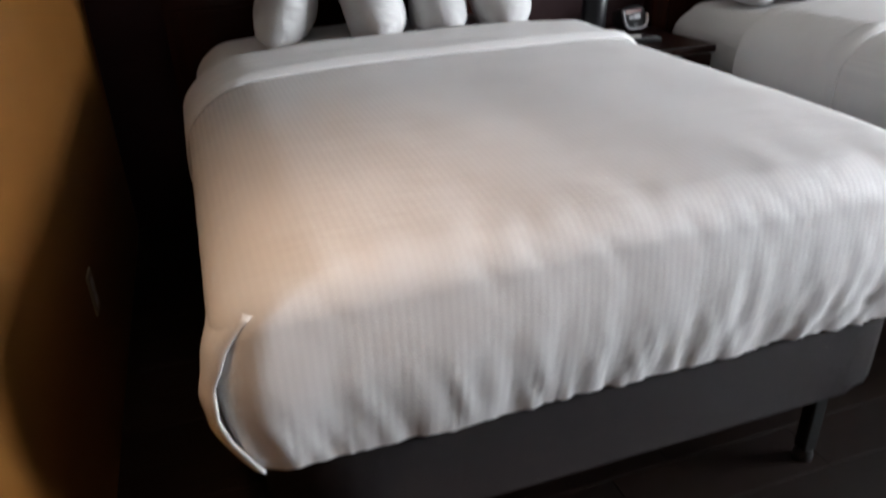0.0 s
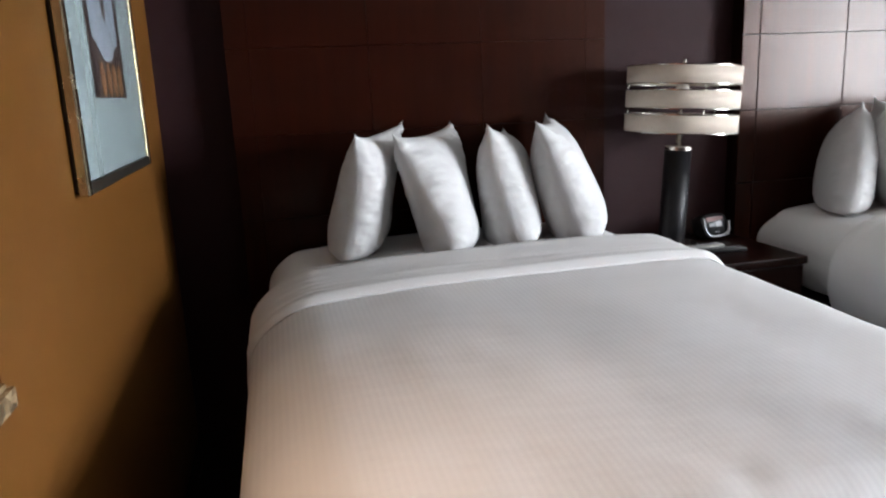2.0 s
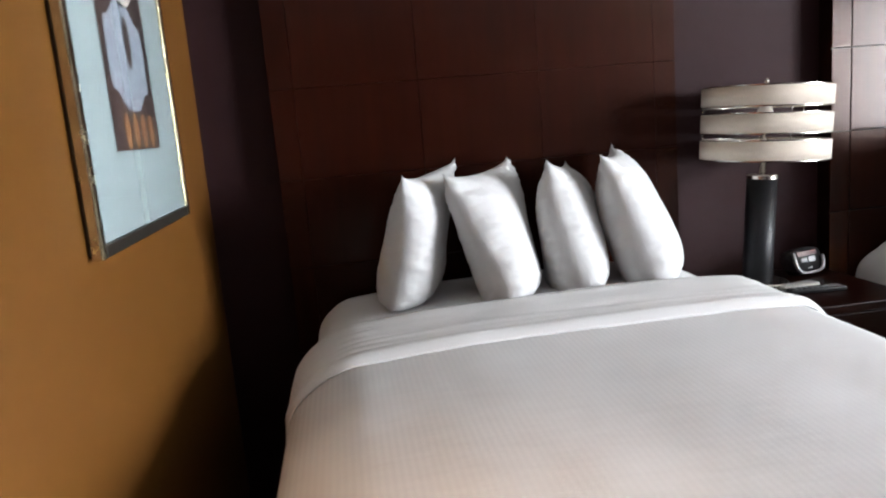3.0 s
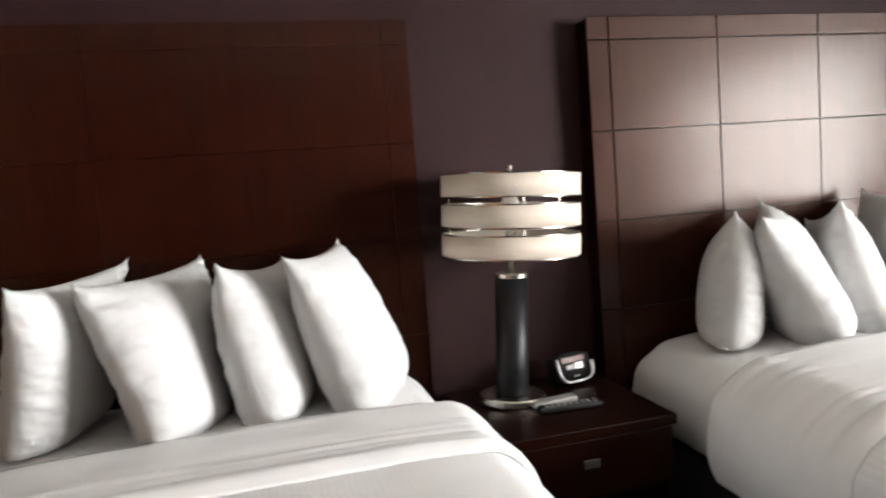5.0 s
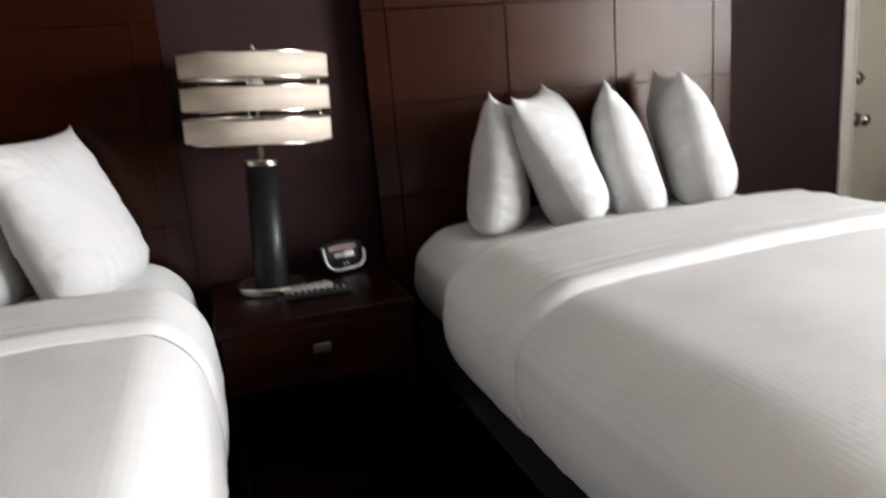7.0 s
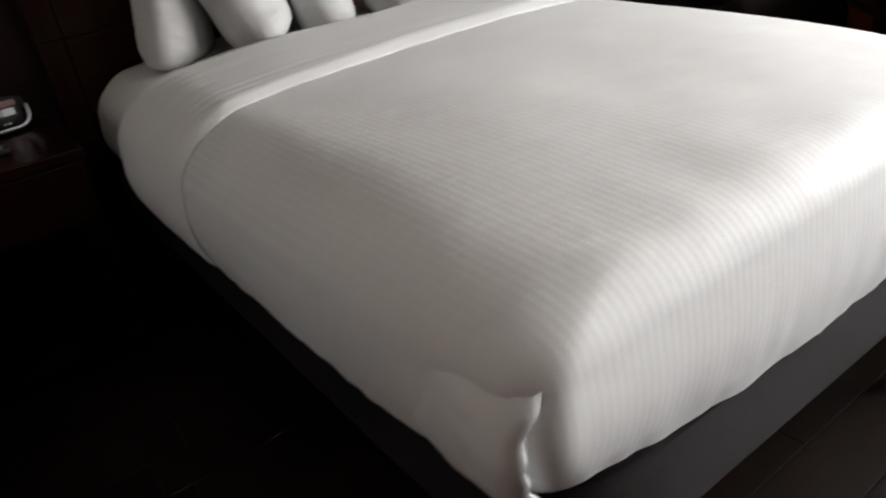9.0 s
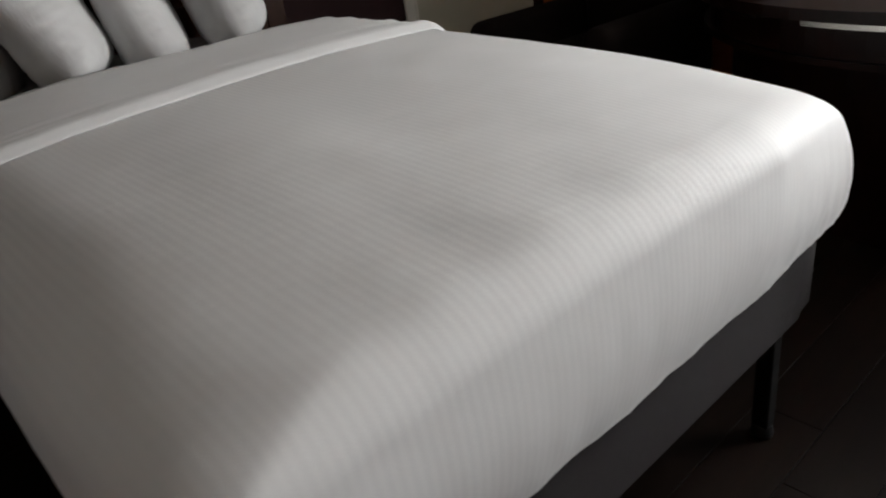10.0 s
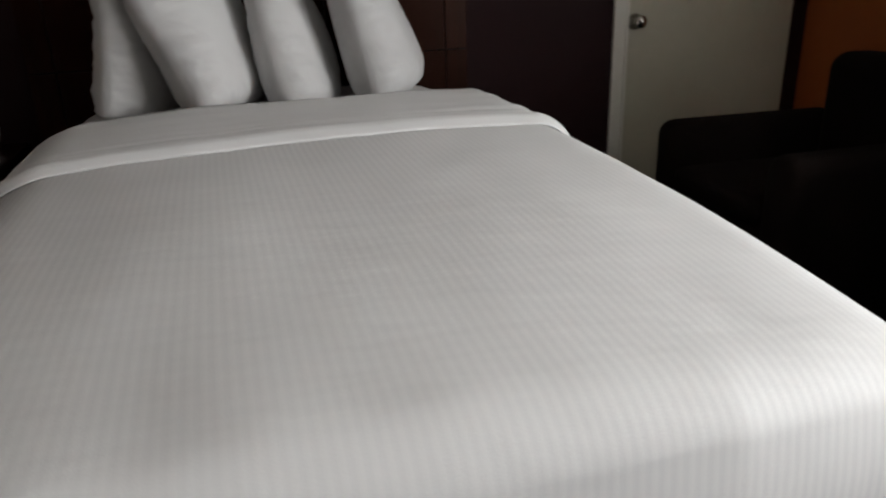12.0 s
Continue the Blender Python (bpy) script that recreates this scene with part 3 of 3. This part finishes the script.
def pillow_mesh(seed, twist):
    """A stuffed pillow standing on its long edge: local x is its depth, z its height, y its thickness; the origin is its lower front corner."""
    n, m = 64, 72
    w, h, t = 0.45, 0.475, 0.110
    b = bmesh.new()
    sheets = []
    for s in (-1, 1):
        g = []
        for i in range(n + 1):
            row = []
            for j in range(m + 1):
                u, v = 2 * i / n - 1, 2 * j / m - 1
                low, high = max(0.0, -v), max(0.0, v)
                x = w / 2 * u * (1 - 0.05 * (1 - abs(v) ** 3) * abs(u) ** 2 - 0.05 * low ** 6 * abs(u) ** 3 - 0.02 * high ** 6 * abs(u) ** 6)
                z = h / 2 * v + 0.018 * abs(u) ** 5 * low ** 5 - 0.022 * (1 - u * u) * high ** 2 + 0.012 * abs(u) ** 12 * high ** 12
                th = t * max(0.0, 1 - abs(u) ** 2.6) ** 0.56 * (max(0.0, 1 - low ** 6) ** 0.5 if v < 0 else max(0.0, 1 - v ** 3.0) ** 0.62) * (1 - 0.16 * v)
                # soft hollows over the body, and puckers running in from the seams
                wr = 0.007 * noise.noise(Vector((x * 6 + seed, z * 5, s)))
                to_end, to_long = 1 - abs(u), 1 - abs(v)
                pinch = noise.noise(Vector((x * 12 + seed, z * 34 + x * 14, s + 4))) + 0.5 * noise.noise(Vector((x * 16, z * 64 + seed, s + 5)))
                wr += 0.021 * pinch * math.exp(-4.5 * to_end) * min(1, 8 * to_end)
                pinch = noise.noise(Vector((x * 26 + seed, z * 6, s + 7))) + 0.5 * noise.noise(Vector((x * 52, z * 9 + seed, s + 8)))
                wr += 0.011 * pinch * math.exp(-4.0 * to_long) * min(1, 8 * to_long)
                line = max(0.0, 1 - 9 * abs(noise.noise(Vector((x * 6 + seed, z * 8 + x * 7, s * 3)))))
                wr -= 0.004 * line * max(abs(u), abs(v)) ** 2
                y = s * th + s * wr * (0 if i in (0, n) or j in (0, m) else 1)
                # a slack, slightly twisted body
                y += 0.02 * math.sin(2.2 * v + seed) * (u + 0.3) + twist * (i / n) * (1 - v) / 2
                row.append((x + w / 2, y, z + h / 2))
            g.append(row)
        sheets.append(g)
    rim = {}
    vs = []
    for s, g in enumerate(sheets):
        out = []
        for i in range(n + 1):
            r = []
            for j in range(m + 1):
                if i in (0, n) or j in (0, m):
                    if (i, j) not in rim:
                        rim[i, j] = b.verts.new(g[i][j])
                    r.append(rim[i, j])
                else:
                    r.append(b.verts.new(g[i][j]))
            out.append(r)
        vs.append(out)
    for s, g in enumerate(vs):
        for i in range(n):
            for j in range(m):
                q = (g[i][j], g[i + 1][j], g[i + 1][j + 1], g[i][j + 1])
                b.faces.new(q if s else q[::-1])
    return b


def build_pillow(foot, top, yaw, seed, name="pillow", scale=1.0, twist=0.1):
    """foot, top: the front edge's lower and upper ends; yaw: degrees by which the pillow runs back to the right of straight."""
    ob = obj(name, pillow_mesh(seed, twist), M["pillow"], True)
    foot, top = Vector(foot), Vector(top)
    e3 = (top - foot).normalized()
    back = Vector((math.sin(radians(yaw)), math.cos(radians(yaw)), 0))
    e2 = e3.cross(back).normalized()
    e1 = e2.cross(e3).normalized()
    m = Matrix((e1, e2, e3)).transposed().to_4x4()
    m.translation = foot
    ob.matrix_basis = m @ Matrix.Diagonal((scale, scale, (top - foot).length / 0.47, 1))
    return tagged(ob, "plump white pillow standing on edge against the headboard", "pillow", "standing pillows")


# ---- nightstand and what is on it ----
NS_TOP = 0.682


def build_nightstand():
    x0, x1, y0, y1 = -0.235, 0.330, -0.585, -0.035
    n = empty("nightstand", pose(0, 0, 0), "dark mahogany nightstand with one drawer over an open shelf", "nightstand")
    part("top", box(x0 - 0.008, x1 + 0.008, y0 - 0.010, y1, NS_TOP - 0.032, NS_TOP, 0.004), M["cabinet"], n)
    part("side_panel", box(x0, x0 + 0.02, y0 + 0.02, y1, 0.06, NS_TOP - 0.0322, 0.002), M["cabinet"], n)
    part("side_panel", box(x1 - 0.02, x1, y0 + 0.02, y1, 0.06, NS_TOP - 0.0322, 0.002), M["cabinet"], n)
    part("back_panel", box(x0 + 0.0202, x1 - 0.0202, y1 - 0.012, y1, 0.06, NS_TOP - 0.034), M["cabinet"], n)
    part("bottom_panel", box(x0 + 0.0202, x1 - 0.0202, y0 + 0.02, y1 - 0.0122, 0.06, 0.08), M["cabinet"], n)
    part("drawer_floor", box(x0 + 0.0202, x1 - 0.0202, y0 + 0.02, y1 - 0.0122, 0.455, 0.470), M["cabinet"], n)
    part("plinth", box(x0 + 0.03, x1 - 0.03, y0 + 0.06, y1 - 0.03, 0, 0.0598), M["cabinet"], n)
    for z0, z1 in ((0.475, NS_TOP - 0.037),):
        d = part("drawer_front", box(x0 + 0.003, x1 - 0.003, y0, y0 + 0.019, z0, z1, 0.003), M["cabinet"], n)
        cx, cz = (x0 + x1) / 2, z0 + (z1 - z0) * 0.62
        b = box(cx - 0.026, cx + 0.026, y0 - 0.022, y0 - 0.016, cz - 0.014, cz + 0.014, 0.002)
        box(cx - 0.006, cx + 0.006, y0 - 0.017, y0, cz - 0.006, cz + 0.006, bm=b)
        part("drawer_pull", b, M["chrome"], d, "square brushed nickel pull")


def build_lamp():
    lamp = empty("table_lamp", pose(-0.050, -0.235, NS_TOP, 0, 3.2, 0), "table lamp with a black column and banded cream drum shade", "lamp")
    part("base_plate", lathe([(0.001, 0), (0.108, 0), (0.110, 0.003), (0.110, 0.021), (0.107, 0.025), (0.001, 0.025)], 64), M["chrome"], lamp, "polished round nickel base", False)
    part("column", lathe([(0.001, 0.025), (0.053, 0.025), (0.054, 0.028), (0.054, 0.414), (0.001, 0.414)], 48), M["black"], lamp, "glossy black column", True)
    part("collar", lathe([(0.001, 0.414), (0.056, 0.414), (0.056, 0.426), (0.053, 0.429), (0.001, 0.429)], 48), M["chrome"], lamp, "", False)
    part("neck", lathe([(0.001, 0.429), (0.011, 0.429), (0.011, 0.50), (0.017, 0.505), (0.017, 0.56), (0.008, 0.565), (0.004, 0.57), (0.004, 0.742), (0.001, 0.742)], 20), M["chrome"], lamp, "", True)
    r = 0.226
    z = 0.487
    for k in range(3):
        hgt = 0.074
        sh = part("shade_band", lathe([(r - 0.0025, z), (r, z), (r, z + hgt), (r - 0.0025, z + hgt), (r - 0.0025, z)], 96), M["shade"], lamp, "cream fabric shade band", True)
        for zz in (z - 0.0008, z + hgt - 0.0030):
            part("metal_edge", lathe([(r - 0.004, zz), (r + 0.0014, zz), (r + 0.0014, zz + 0.0038), (r - 0.004, zz + 0.0038), (r - 0.004, zz)], 96), M["chrome"], sh)
        z += hgt + 0.0215
    top = z - 0.0215
    b = lathe([(0.014, top - 0.012), (0.018, top - 0.012), (0.018, top - 0.006), (0.014, top - 0.006), (0.014, top - 0.012)], 24)
    for a in (20, 140, 260):
        c, s = math.cos(radians(a)), math.sin(radians(a))
        rod((0.016 * c, 0.016 * s, top - 0.009), ((r - 0.003) * c, (r - 0.003) * s, top - 0.004), 0.0022, bm=b)
        rod(((r - 0.005) * c, (r - 0.005) * s, top), ((r - 0.005) * c, (r - 0.005) * s, 0.489), 0.002, bm=b)
    part("spider", b, M["chrome"], lamp, "thin metal shade carrier")
    part("finial", lathe([(0.001, top - 0.012), (0.012, top - 0.012), (0.005, top - 0.004), (0.004, top + 0.010), (0.009, top + 0.018), (0.006, top + 0.028), (0.001, top + 0.031)], 20), M["chrome"], lamp, "", True)
    b = lathe([(0.001, 0.60), (0.016, 0.60), (0.030, 0.64), (0.029, 0.66), (0.015, 0.69), (0.001, 0.695)], 24)
    part("bulb", b, M["casing"], lamp, "", True)


def build_clock():
    c = empty("alarm_clock", pose(0.213, -0.185, NS_TOP, 0, 0, 14), "black alarm clock radio with a silver rim", "clock")
    def face(w0, w1, h, n=20):
        pts = [(-w1 / 2, h)]
        for i in range(n + 1):
            a = math.pi + math.pi * i / n
            pts.append((w1 / 2 * math.copysign(abs(math.cos(a)) ** 0.55, math.cos(a)), h * 0.72 + h * 0.72 * -abs(math.sin(a)) ** 0.7))
        pts.append((w1 / 2, h))
        for i in range(1, 8):
            f = i / 8
            pts.append((w1 / 2 - w1 * f, h + 0.014 * math.sin(math.pi * f)))
        return pts
    def slab(pts, d0, d1, bev):
        b = prism(pts, d0, d1, bev)
        bmesh.ops.transform(b, matrix=Matrix.Rotation(radians(72), 4, "X"), verts=b.verts)
        return b
    part("body", slab(face(0.14, 0.150, 0.092), -0.062, -0.002, 0.004), M["plastic"], c, "", True)
    rim = face(0.14, 0.156, 0.092)
    b = bmesh.new()
    pts = [Vector((x, y - 0.002, 0)) for x, y in rim[:22]]
    rings = []
    for p in pts:
        q = Vector((0, 0.06, 0)) - p
        q.normalize()
        rings.append([b.verts.new(v) for v in (p, p + q * 0.009, p + q * 0.009 + Vector((0, 0, 0.012)), p + Vector((0, 0, 0.012)))])
    for r0, r1 in zip(rings, rings[1:]):
        for j in range(4):
            b.faces.new((r0[j], r0[(j + 1) % 4], r1[(j + 1) % 4], r1[j]))
    b.faces.new(rings[0]); b.faces.new(rings[-1][::-1])
    bmesh.ops.transform(b, matrix=Matrix.Rotation(radians(72), 4, "X"), verts=b.verts)
    part("rim", b, M["silver"], c, "silver curved rim", True)
    fr = Matrix.Rotation(radians(72), 4, "X")
    for n, x0, x1, y0, y1, m in (("display", -0.050, 0.052, 0.070, 0.090, "red"), ("snooze_bar", -0.035, 0.000, 0.046, 0.062, "grey_key"), ("dock_panel", 0.002, 0.040, 0.044, 0.066, "label"), ("button", -0.008, 0.000, 0.018, 0.024, "label"), ("button", 0.006, 0.014, 0.018, 0.024, "label")):
        b = box(x0, x1, y0, y1, -0.002, 0.0015, 0.0008, 1)
        bmesh.ops.transform(b, matrix=fr, verts=b.verts)
        part(n, b, M[m], c)
    for o in c.children:
        o.location.z += 0.012


def build_remote(x, y, ang, z, mat, label, ln=0.19):
    r = empty("remote_control", pose(x, y, z, 0, 0, ang), label, "remote control")
    part("body", box(-ln / 2, ln / 2, -0.022, 0.022, 0, 0.018, 0.006, 3), mat, r, "", True)
    key = bpy.data.meshes.new("key")
    b = box(-0.004, 0.004, -0.0028, 0.0028, 0.0175, 0.0205, 0.001, 1)
    b.to_mesh(key)
    b.free()
    key.materials.append(M["grey_key"])
    for i in range(9):
        for j in range(3):
            k = new("key", key)
            k.parent = r
            k.location = (-ln / 2 + 0.022 + i * (ln - 0.044) / 8, -0.013 + 0.013 * j, 0)
    return r


# ---- picture ----
def build_picture():
    y0, y1, z0, z1 = -1.29, -0.470, 1.188, 2.20
    p = empty("framed_picture", pose(LEFT + 0.004, 0, 0), "tall abstract print with a pale mat in a champagne metal frame", "picture")
    d = 0.028
    part("backing", box(-0.003, 0.0138, y0 + 0.010, y1 - 0.010, z0 + 0.010, z1 - 0.010), M["frame_dark"], p)
    f = 0.028
    part("frame_side", box(0.006, d, y0, y0 + f, z0, z1, 0.004), M["gold"], p)
    part("frame_side", box(0.006, d, y1 - f, y1, z0, z1, 0.004), M["gold"], p)
    part("frame_rail", box(0.006, d - 0.0005, y0 + f, y1 - f, z0, z0 + f, 0.004), M["frame_dark"], p, "dark bronze lower rail")
    part("frame_rail", box(0.006, d - 0.0005, y0 + f, y1 - f, z1 - f, z1, 0.004), M["gold"], p)
    part("mat_board", box(0.014, 0.018, y0 + f, y1 - f, z0 + f, z1 - f), M["mat"], p, "pale blue-grey mat board")
    a0, a1, b0, b1 = -1.070, -0.690, 1.395, 2.02
    art = part("print", box(0.0182, 0.0195, a0, a1, b0, b1), M["art_dark"], p, "dark brown abstract print")
    def blob(cy, cz, ry, rz, power, mat, depth, notch=0.0):
        pts = []
        for i in range(48):
            t = 2 * math.pi * i / 48
            c, s = math.cos(t), math.sin(t)
            yy = ry * math.copysign(abs(c) ** power, c)
            zz = rz * math.copysign(abs(s) ** power, s) + notch * 0.02 * math.sin(5 * t)
            pts.append((yy, zz))
        b = prism(pts, 0, 0.0008)
        m = Matrix(((0, 0, 1, 0.0197 + depth), (1, 0, 0, cy), (0, 1, 0, cz), (0, 0, 0, 1)))
        bmesh.ops.transform(b, matrix=m, verts=b.verts)
        part("print_shape", b, mat, art)
    cy = (a0 + a1) / 2
    blob(cy - 0.005, 1.615, 0.150, 0.115, 0.62, M["art_blue"], 0, 0.7)
    blob(cy + 0.012, 1.650, 0.024, 0.062, 1.0, M["art_dark"], 0.001)
    blob(cy + 0.01, 1.845, 0.130, 0.105, 0.75, M["art_pale"], 0, 0.3)
    blob(cy + 0.02, 1.855, 0.080, 0.085, 0.9, M["art_red"], 0.001)
    for k in range(4):
        blob(a0 + 0.105 + 0.068 * k, 1.440, 0.022, 0.042, 0.9, M["art_ochre"], 0)
    g = part("glazing", box(0.0235, 0.0250, y0 + f, y1 - f, z0 + f, z1 - f), M["glass"], p)
    g.visible_shadow = False


# ---- half-wall top, outlet ----
def build_small_fittings():
    b = prism([(LEFT + 0.062, -1.945), (LEFT + 0.062, -3.42), (LEFT - 0.20, -3.42), (LEFT - 0.20, -1.945)], 0.987, 1.030, 0.008)
    tagged(obj("granite_top", b, M["granite"]), "speckled beige granite top on the half wall", "countertop")
    o = empty("wall_outlet", pose(LEFT, -1.262, 0.375), "small dark beige outlet low on the ochre wall", "outlet")
    part("cover_plate", box(0.001, 0.007, -0.035, 0.035, -0.057, 0.057, 0.002), M["outlet"], o)
    for z in (-0.022, 0.022):
        part("socket", box(0.0072, 0.0085, -0.014, 0.014, z - 0.014, z + 0.014, 0.0005), M["grey_key"], o)
    # invented ceiling fitting, set where the added warm lamp hangs
    lt = empty("added_downlight", pose(-1.80, -2.45, CEIL), "small round ceiling light, an unseen fitting added over the warm lamp", "ceiling light")
    part("trim_ring", lathe([(0.16, -0.012), (0.20, -0.012), (0.20, 0), (0.16, 0), (0.16, -0.012)], 40), M["casing"], lt)


# ---- armchair ----
def soft_box(x0, x1, y0, y1, z0, z1, r, seed, bm=None):
    b = box(x0, x1, y0, y1, z0, z1, r, 5)
    for v in b.verts:
        k = noise.noise(v.co * 5 + Vector((seed, 0, 0)))
        v.co += Vector((k, noise.noise(v.co * 4 + Vector((0, seed, 0))), k)) * 0.006
    return join(bm, b)


def build_armchair():
    c = empty("armchair", pose(2.91, -0.83, 0, 0, 0, -92), "dark brown upholstered armchair beside the door", "armchair")
    part("seat", soft_box(-0.23, 0.23, -0.36, 0.30, 0.20, 0.40, 0.03, 1), M["upholstery"], c, "", True)
    part("seat_cushion", soft_box(-0.23, 0.23, -0.40, 0.22, 0.403, 0.50, 0.04, 2), M["upholstery"], c, "", True)
    part("arm", soft_box(-0.37, -0.235, -0.40, 0.34, 0.12, 0.648, 0.055, 3), M["upholstery"], c, "", True)
    part("arm", soft_box(0.235, 0.37, -0.40, 0.34, 0.12, 0.648, 0.055, 4), M["upholstery"], c, "", True)
    part("backrest", soft_box(-0.232, 0.232, 0.20, 0.40, 0.22, 0.87, 0.06, 5), M["upholstery"], c, "", True)
    for x in (-0.30, 0.30):
        for y in (-0.33, 0.29):
            part("leg", lathe([(0.001, 0), (0.018, 0), (0.026, 0.14), (0.001, 0.14)], 14, at=(x, y, 0)), M["cabinet"], c)


# ---- desk with a bowed front, and the lamp base on it ----
DESK = (3.60, -2.12, 1.19, 1.04)      # middle of the bow, and its half-axes


def desk_outline(inset=0.0):
    pts = []
    for i in range(31):
        a = radians(100 + 160 * i / 30)
        pts.append((DESK[0] + (DESK[2] - inset) * math.cos(a), DESK[1] + (DESK[3] - inset) * math.sin(a)))
    x1 = RIGHT - 0.055
    return [(x1, pts[0][1])] + [p for p in pts if p[0] < x1 - 0.01] + [(x1, pts[-1][1])]


def build_desk():
    d = empty("desk", pose(0, 0, 0), "dark mahogany bow-fronted desk under the window", "desk")
    part("top", prism(desk_outline(), 0.712, 0.745, 0.006), M["cabinet"], d, "glossy dark mahogany top")
    part("apron", prism(desk_outline(0.07), 0.60, 0.7118), M["cabinet"], d)
    part("shelf_band", prism(desk_outline(0.05), 0.582, 0.5998, 0.003), M["cabinet"], d)
    for a0, a1 in ((137, 154), (164, 181), (191, 208)):
        b = bmesh.new()
        rows = []
        for i in range(13):
            a = radians(a0 + (a1 - a0) * i / 12)
            c = Vector((DESK[0] + (DESK[2] - 0.06) * math.cos(a), DESK[1] + (DESK[3] - 0.06) * math.sin(a), 0.694))
            o = Vector((math.cos(a), math.sin(a), 0)) * 0.014
            rows.append([b.verts.new(c + v) for v in (Vector((0, 0, -0.007)) - o, Vector((0, 0, -0.007)) + o, Vector((0, 0, 0.007)) + o, Vector((0, 0, 0.007)) - o)])
        for r0, r1 in zip(rows, rows[1:]):
            for j in range(4):
                b.faces.new((r0[j], r0[(j + 1) % 4], r1[(j + 1) % 4], r1[j]))
        b.faces.new(rows[0]); b.faces.new(rows[-1][::-1])
        part("drawer_pull", b, M["chrome"], d, "long nickel edge pull")
    part("pedestal", prism(desk_outline(0.16), 0.06, 0.5818, 0.003), M["cabinet"], d, "dark bowed drawer pedestal")
    part("plinth", prism(desk_outline(0.20), 0.0, 0.0598), M["cabinet"], d)
    s = empty("desk_lamp", pose(3.05, -1.43, 0.745), "black desk lamp on a square base", "lamp")
    part("base_plate", box(-0.13, 0.13, -0.12, 0.12, 0, 0.022, 0.004), M["matt_black"], s)
    part("column", box(-0.085, 0.085, -0.085, 0.085, 0.022, 0.52, 0.006), M["matt_black"], s)


build_door()
build_window()
build_headboard(0.0022).matrix_basis = pose(0.383, 0, 0)
build_headboard(0.0005).matrix_basis = pose(-1.815, 0, 0)
A_X, B_X = -1.020, 1.146
build_bed("bed", A_X, 0.768, -2.170, 0.780, 0.415, 0.212, -0.965, 0.130, 0.046, 0.10, 0.011, 0.1, 0.028, 1, "neatly made double bed with white striped coverlet beside the ochre wall")
build_bed("bed", B_X, 0.716, -2.275, 0.772, 0.458, 0.300, -1.128, 0.125, 0.048, 0.075, 0.002, 1.0, 0.0, 2, "neatly made double bed with white striped coverlet near the window")
PZ = 0.792
for k, (foot, top, yaw, sc) in enumerate((
        ((-1.475, -0.495, PZ), (-1.412, -0.565, PZ + 0.445), 32, 0.94),
        ((-1.121, -0.625, PZ), (-1.265, -0.530, PZ + 0.44), 36, 1.0),
        ((-0.850, -0.585, PZ), (-0.939, -0.503, PZ + 0.45), 26, 0.97),
        ((-0.590, -0.605, PZ), (-0.774, -0.525, PZ + 0.45), 32, 1.0),
        ((0.640, -0.470, PZ), (0.690, -0.440, PZ + 0.455), 36, 0.92),
        ((0.916, -0.615, PZ), (0.745, -0.510, PZ + 0.44), 36, 1.0),
        ((1.177, -0.590, PZ), (1.100, -0.430, PZ + 0.46), 26, 0.90),
        ((1.470, -0.590, PZ), (1.325, -0.530, PZ + 0.465), 27, 1.0))):
    build_pillow(foot, top, yaw, k * 1.7 + 1, scale=sc, twist=0.115 if k < 4 else 0.045)
build_nightstand()
build_lamp()
build_clock()
build_remote(0.080, -0.405, -6, NS_TOP, M["plastic"], "long black remote control with grey keys on the nightstand", 0.205)
build_remote(0.055, -0.335, 8, NS_TOP, M["remote_grey"], "grey remote control lying beside the lamp", 0.16)
build_picture()
build_small_fittings()
build_armchair()
build_desk()
build_floor()
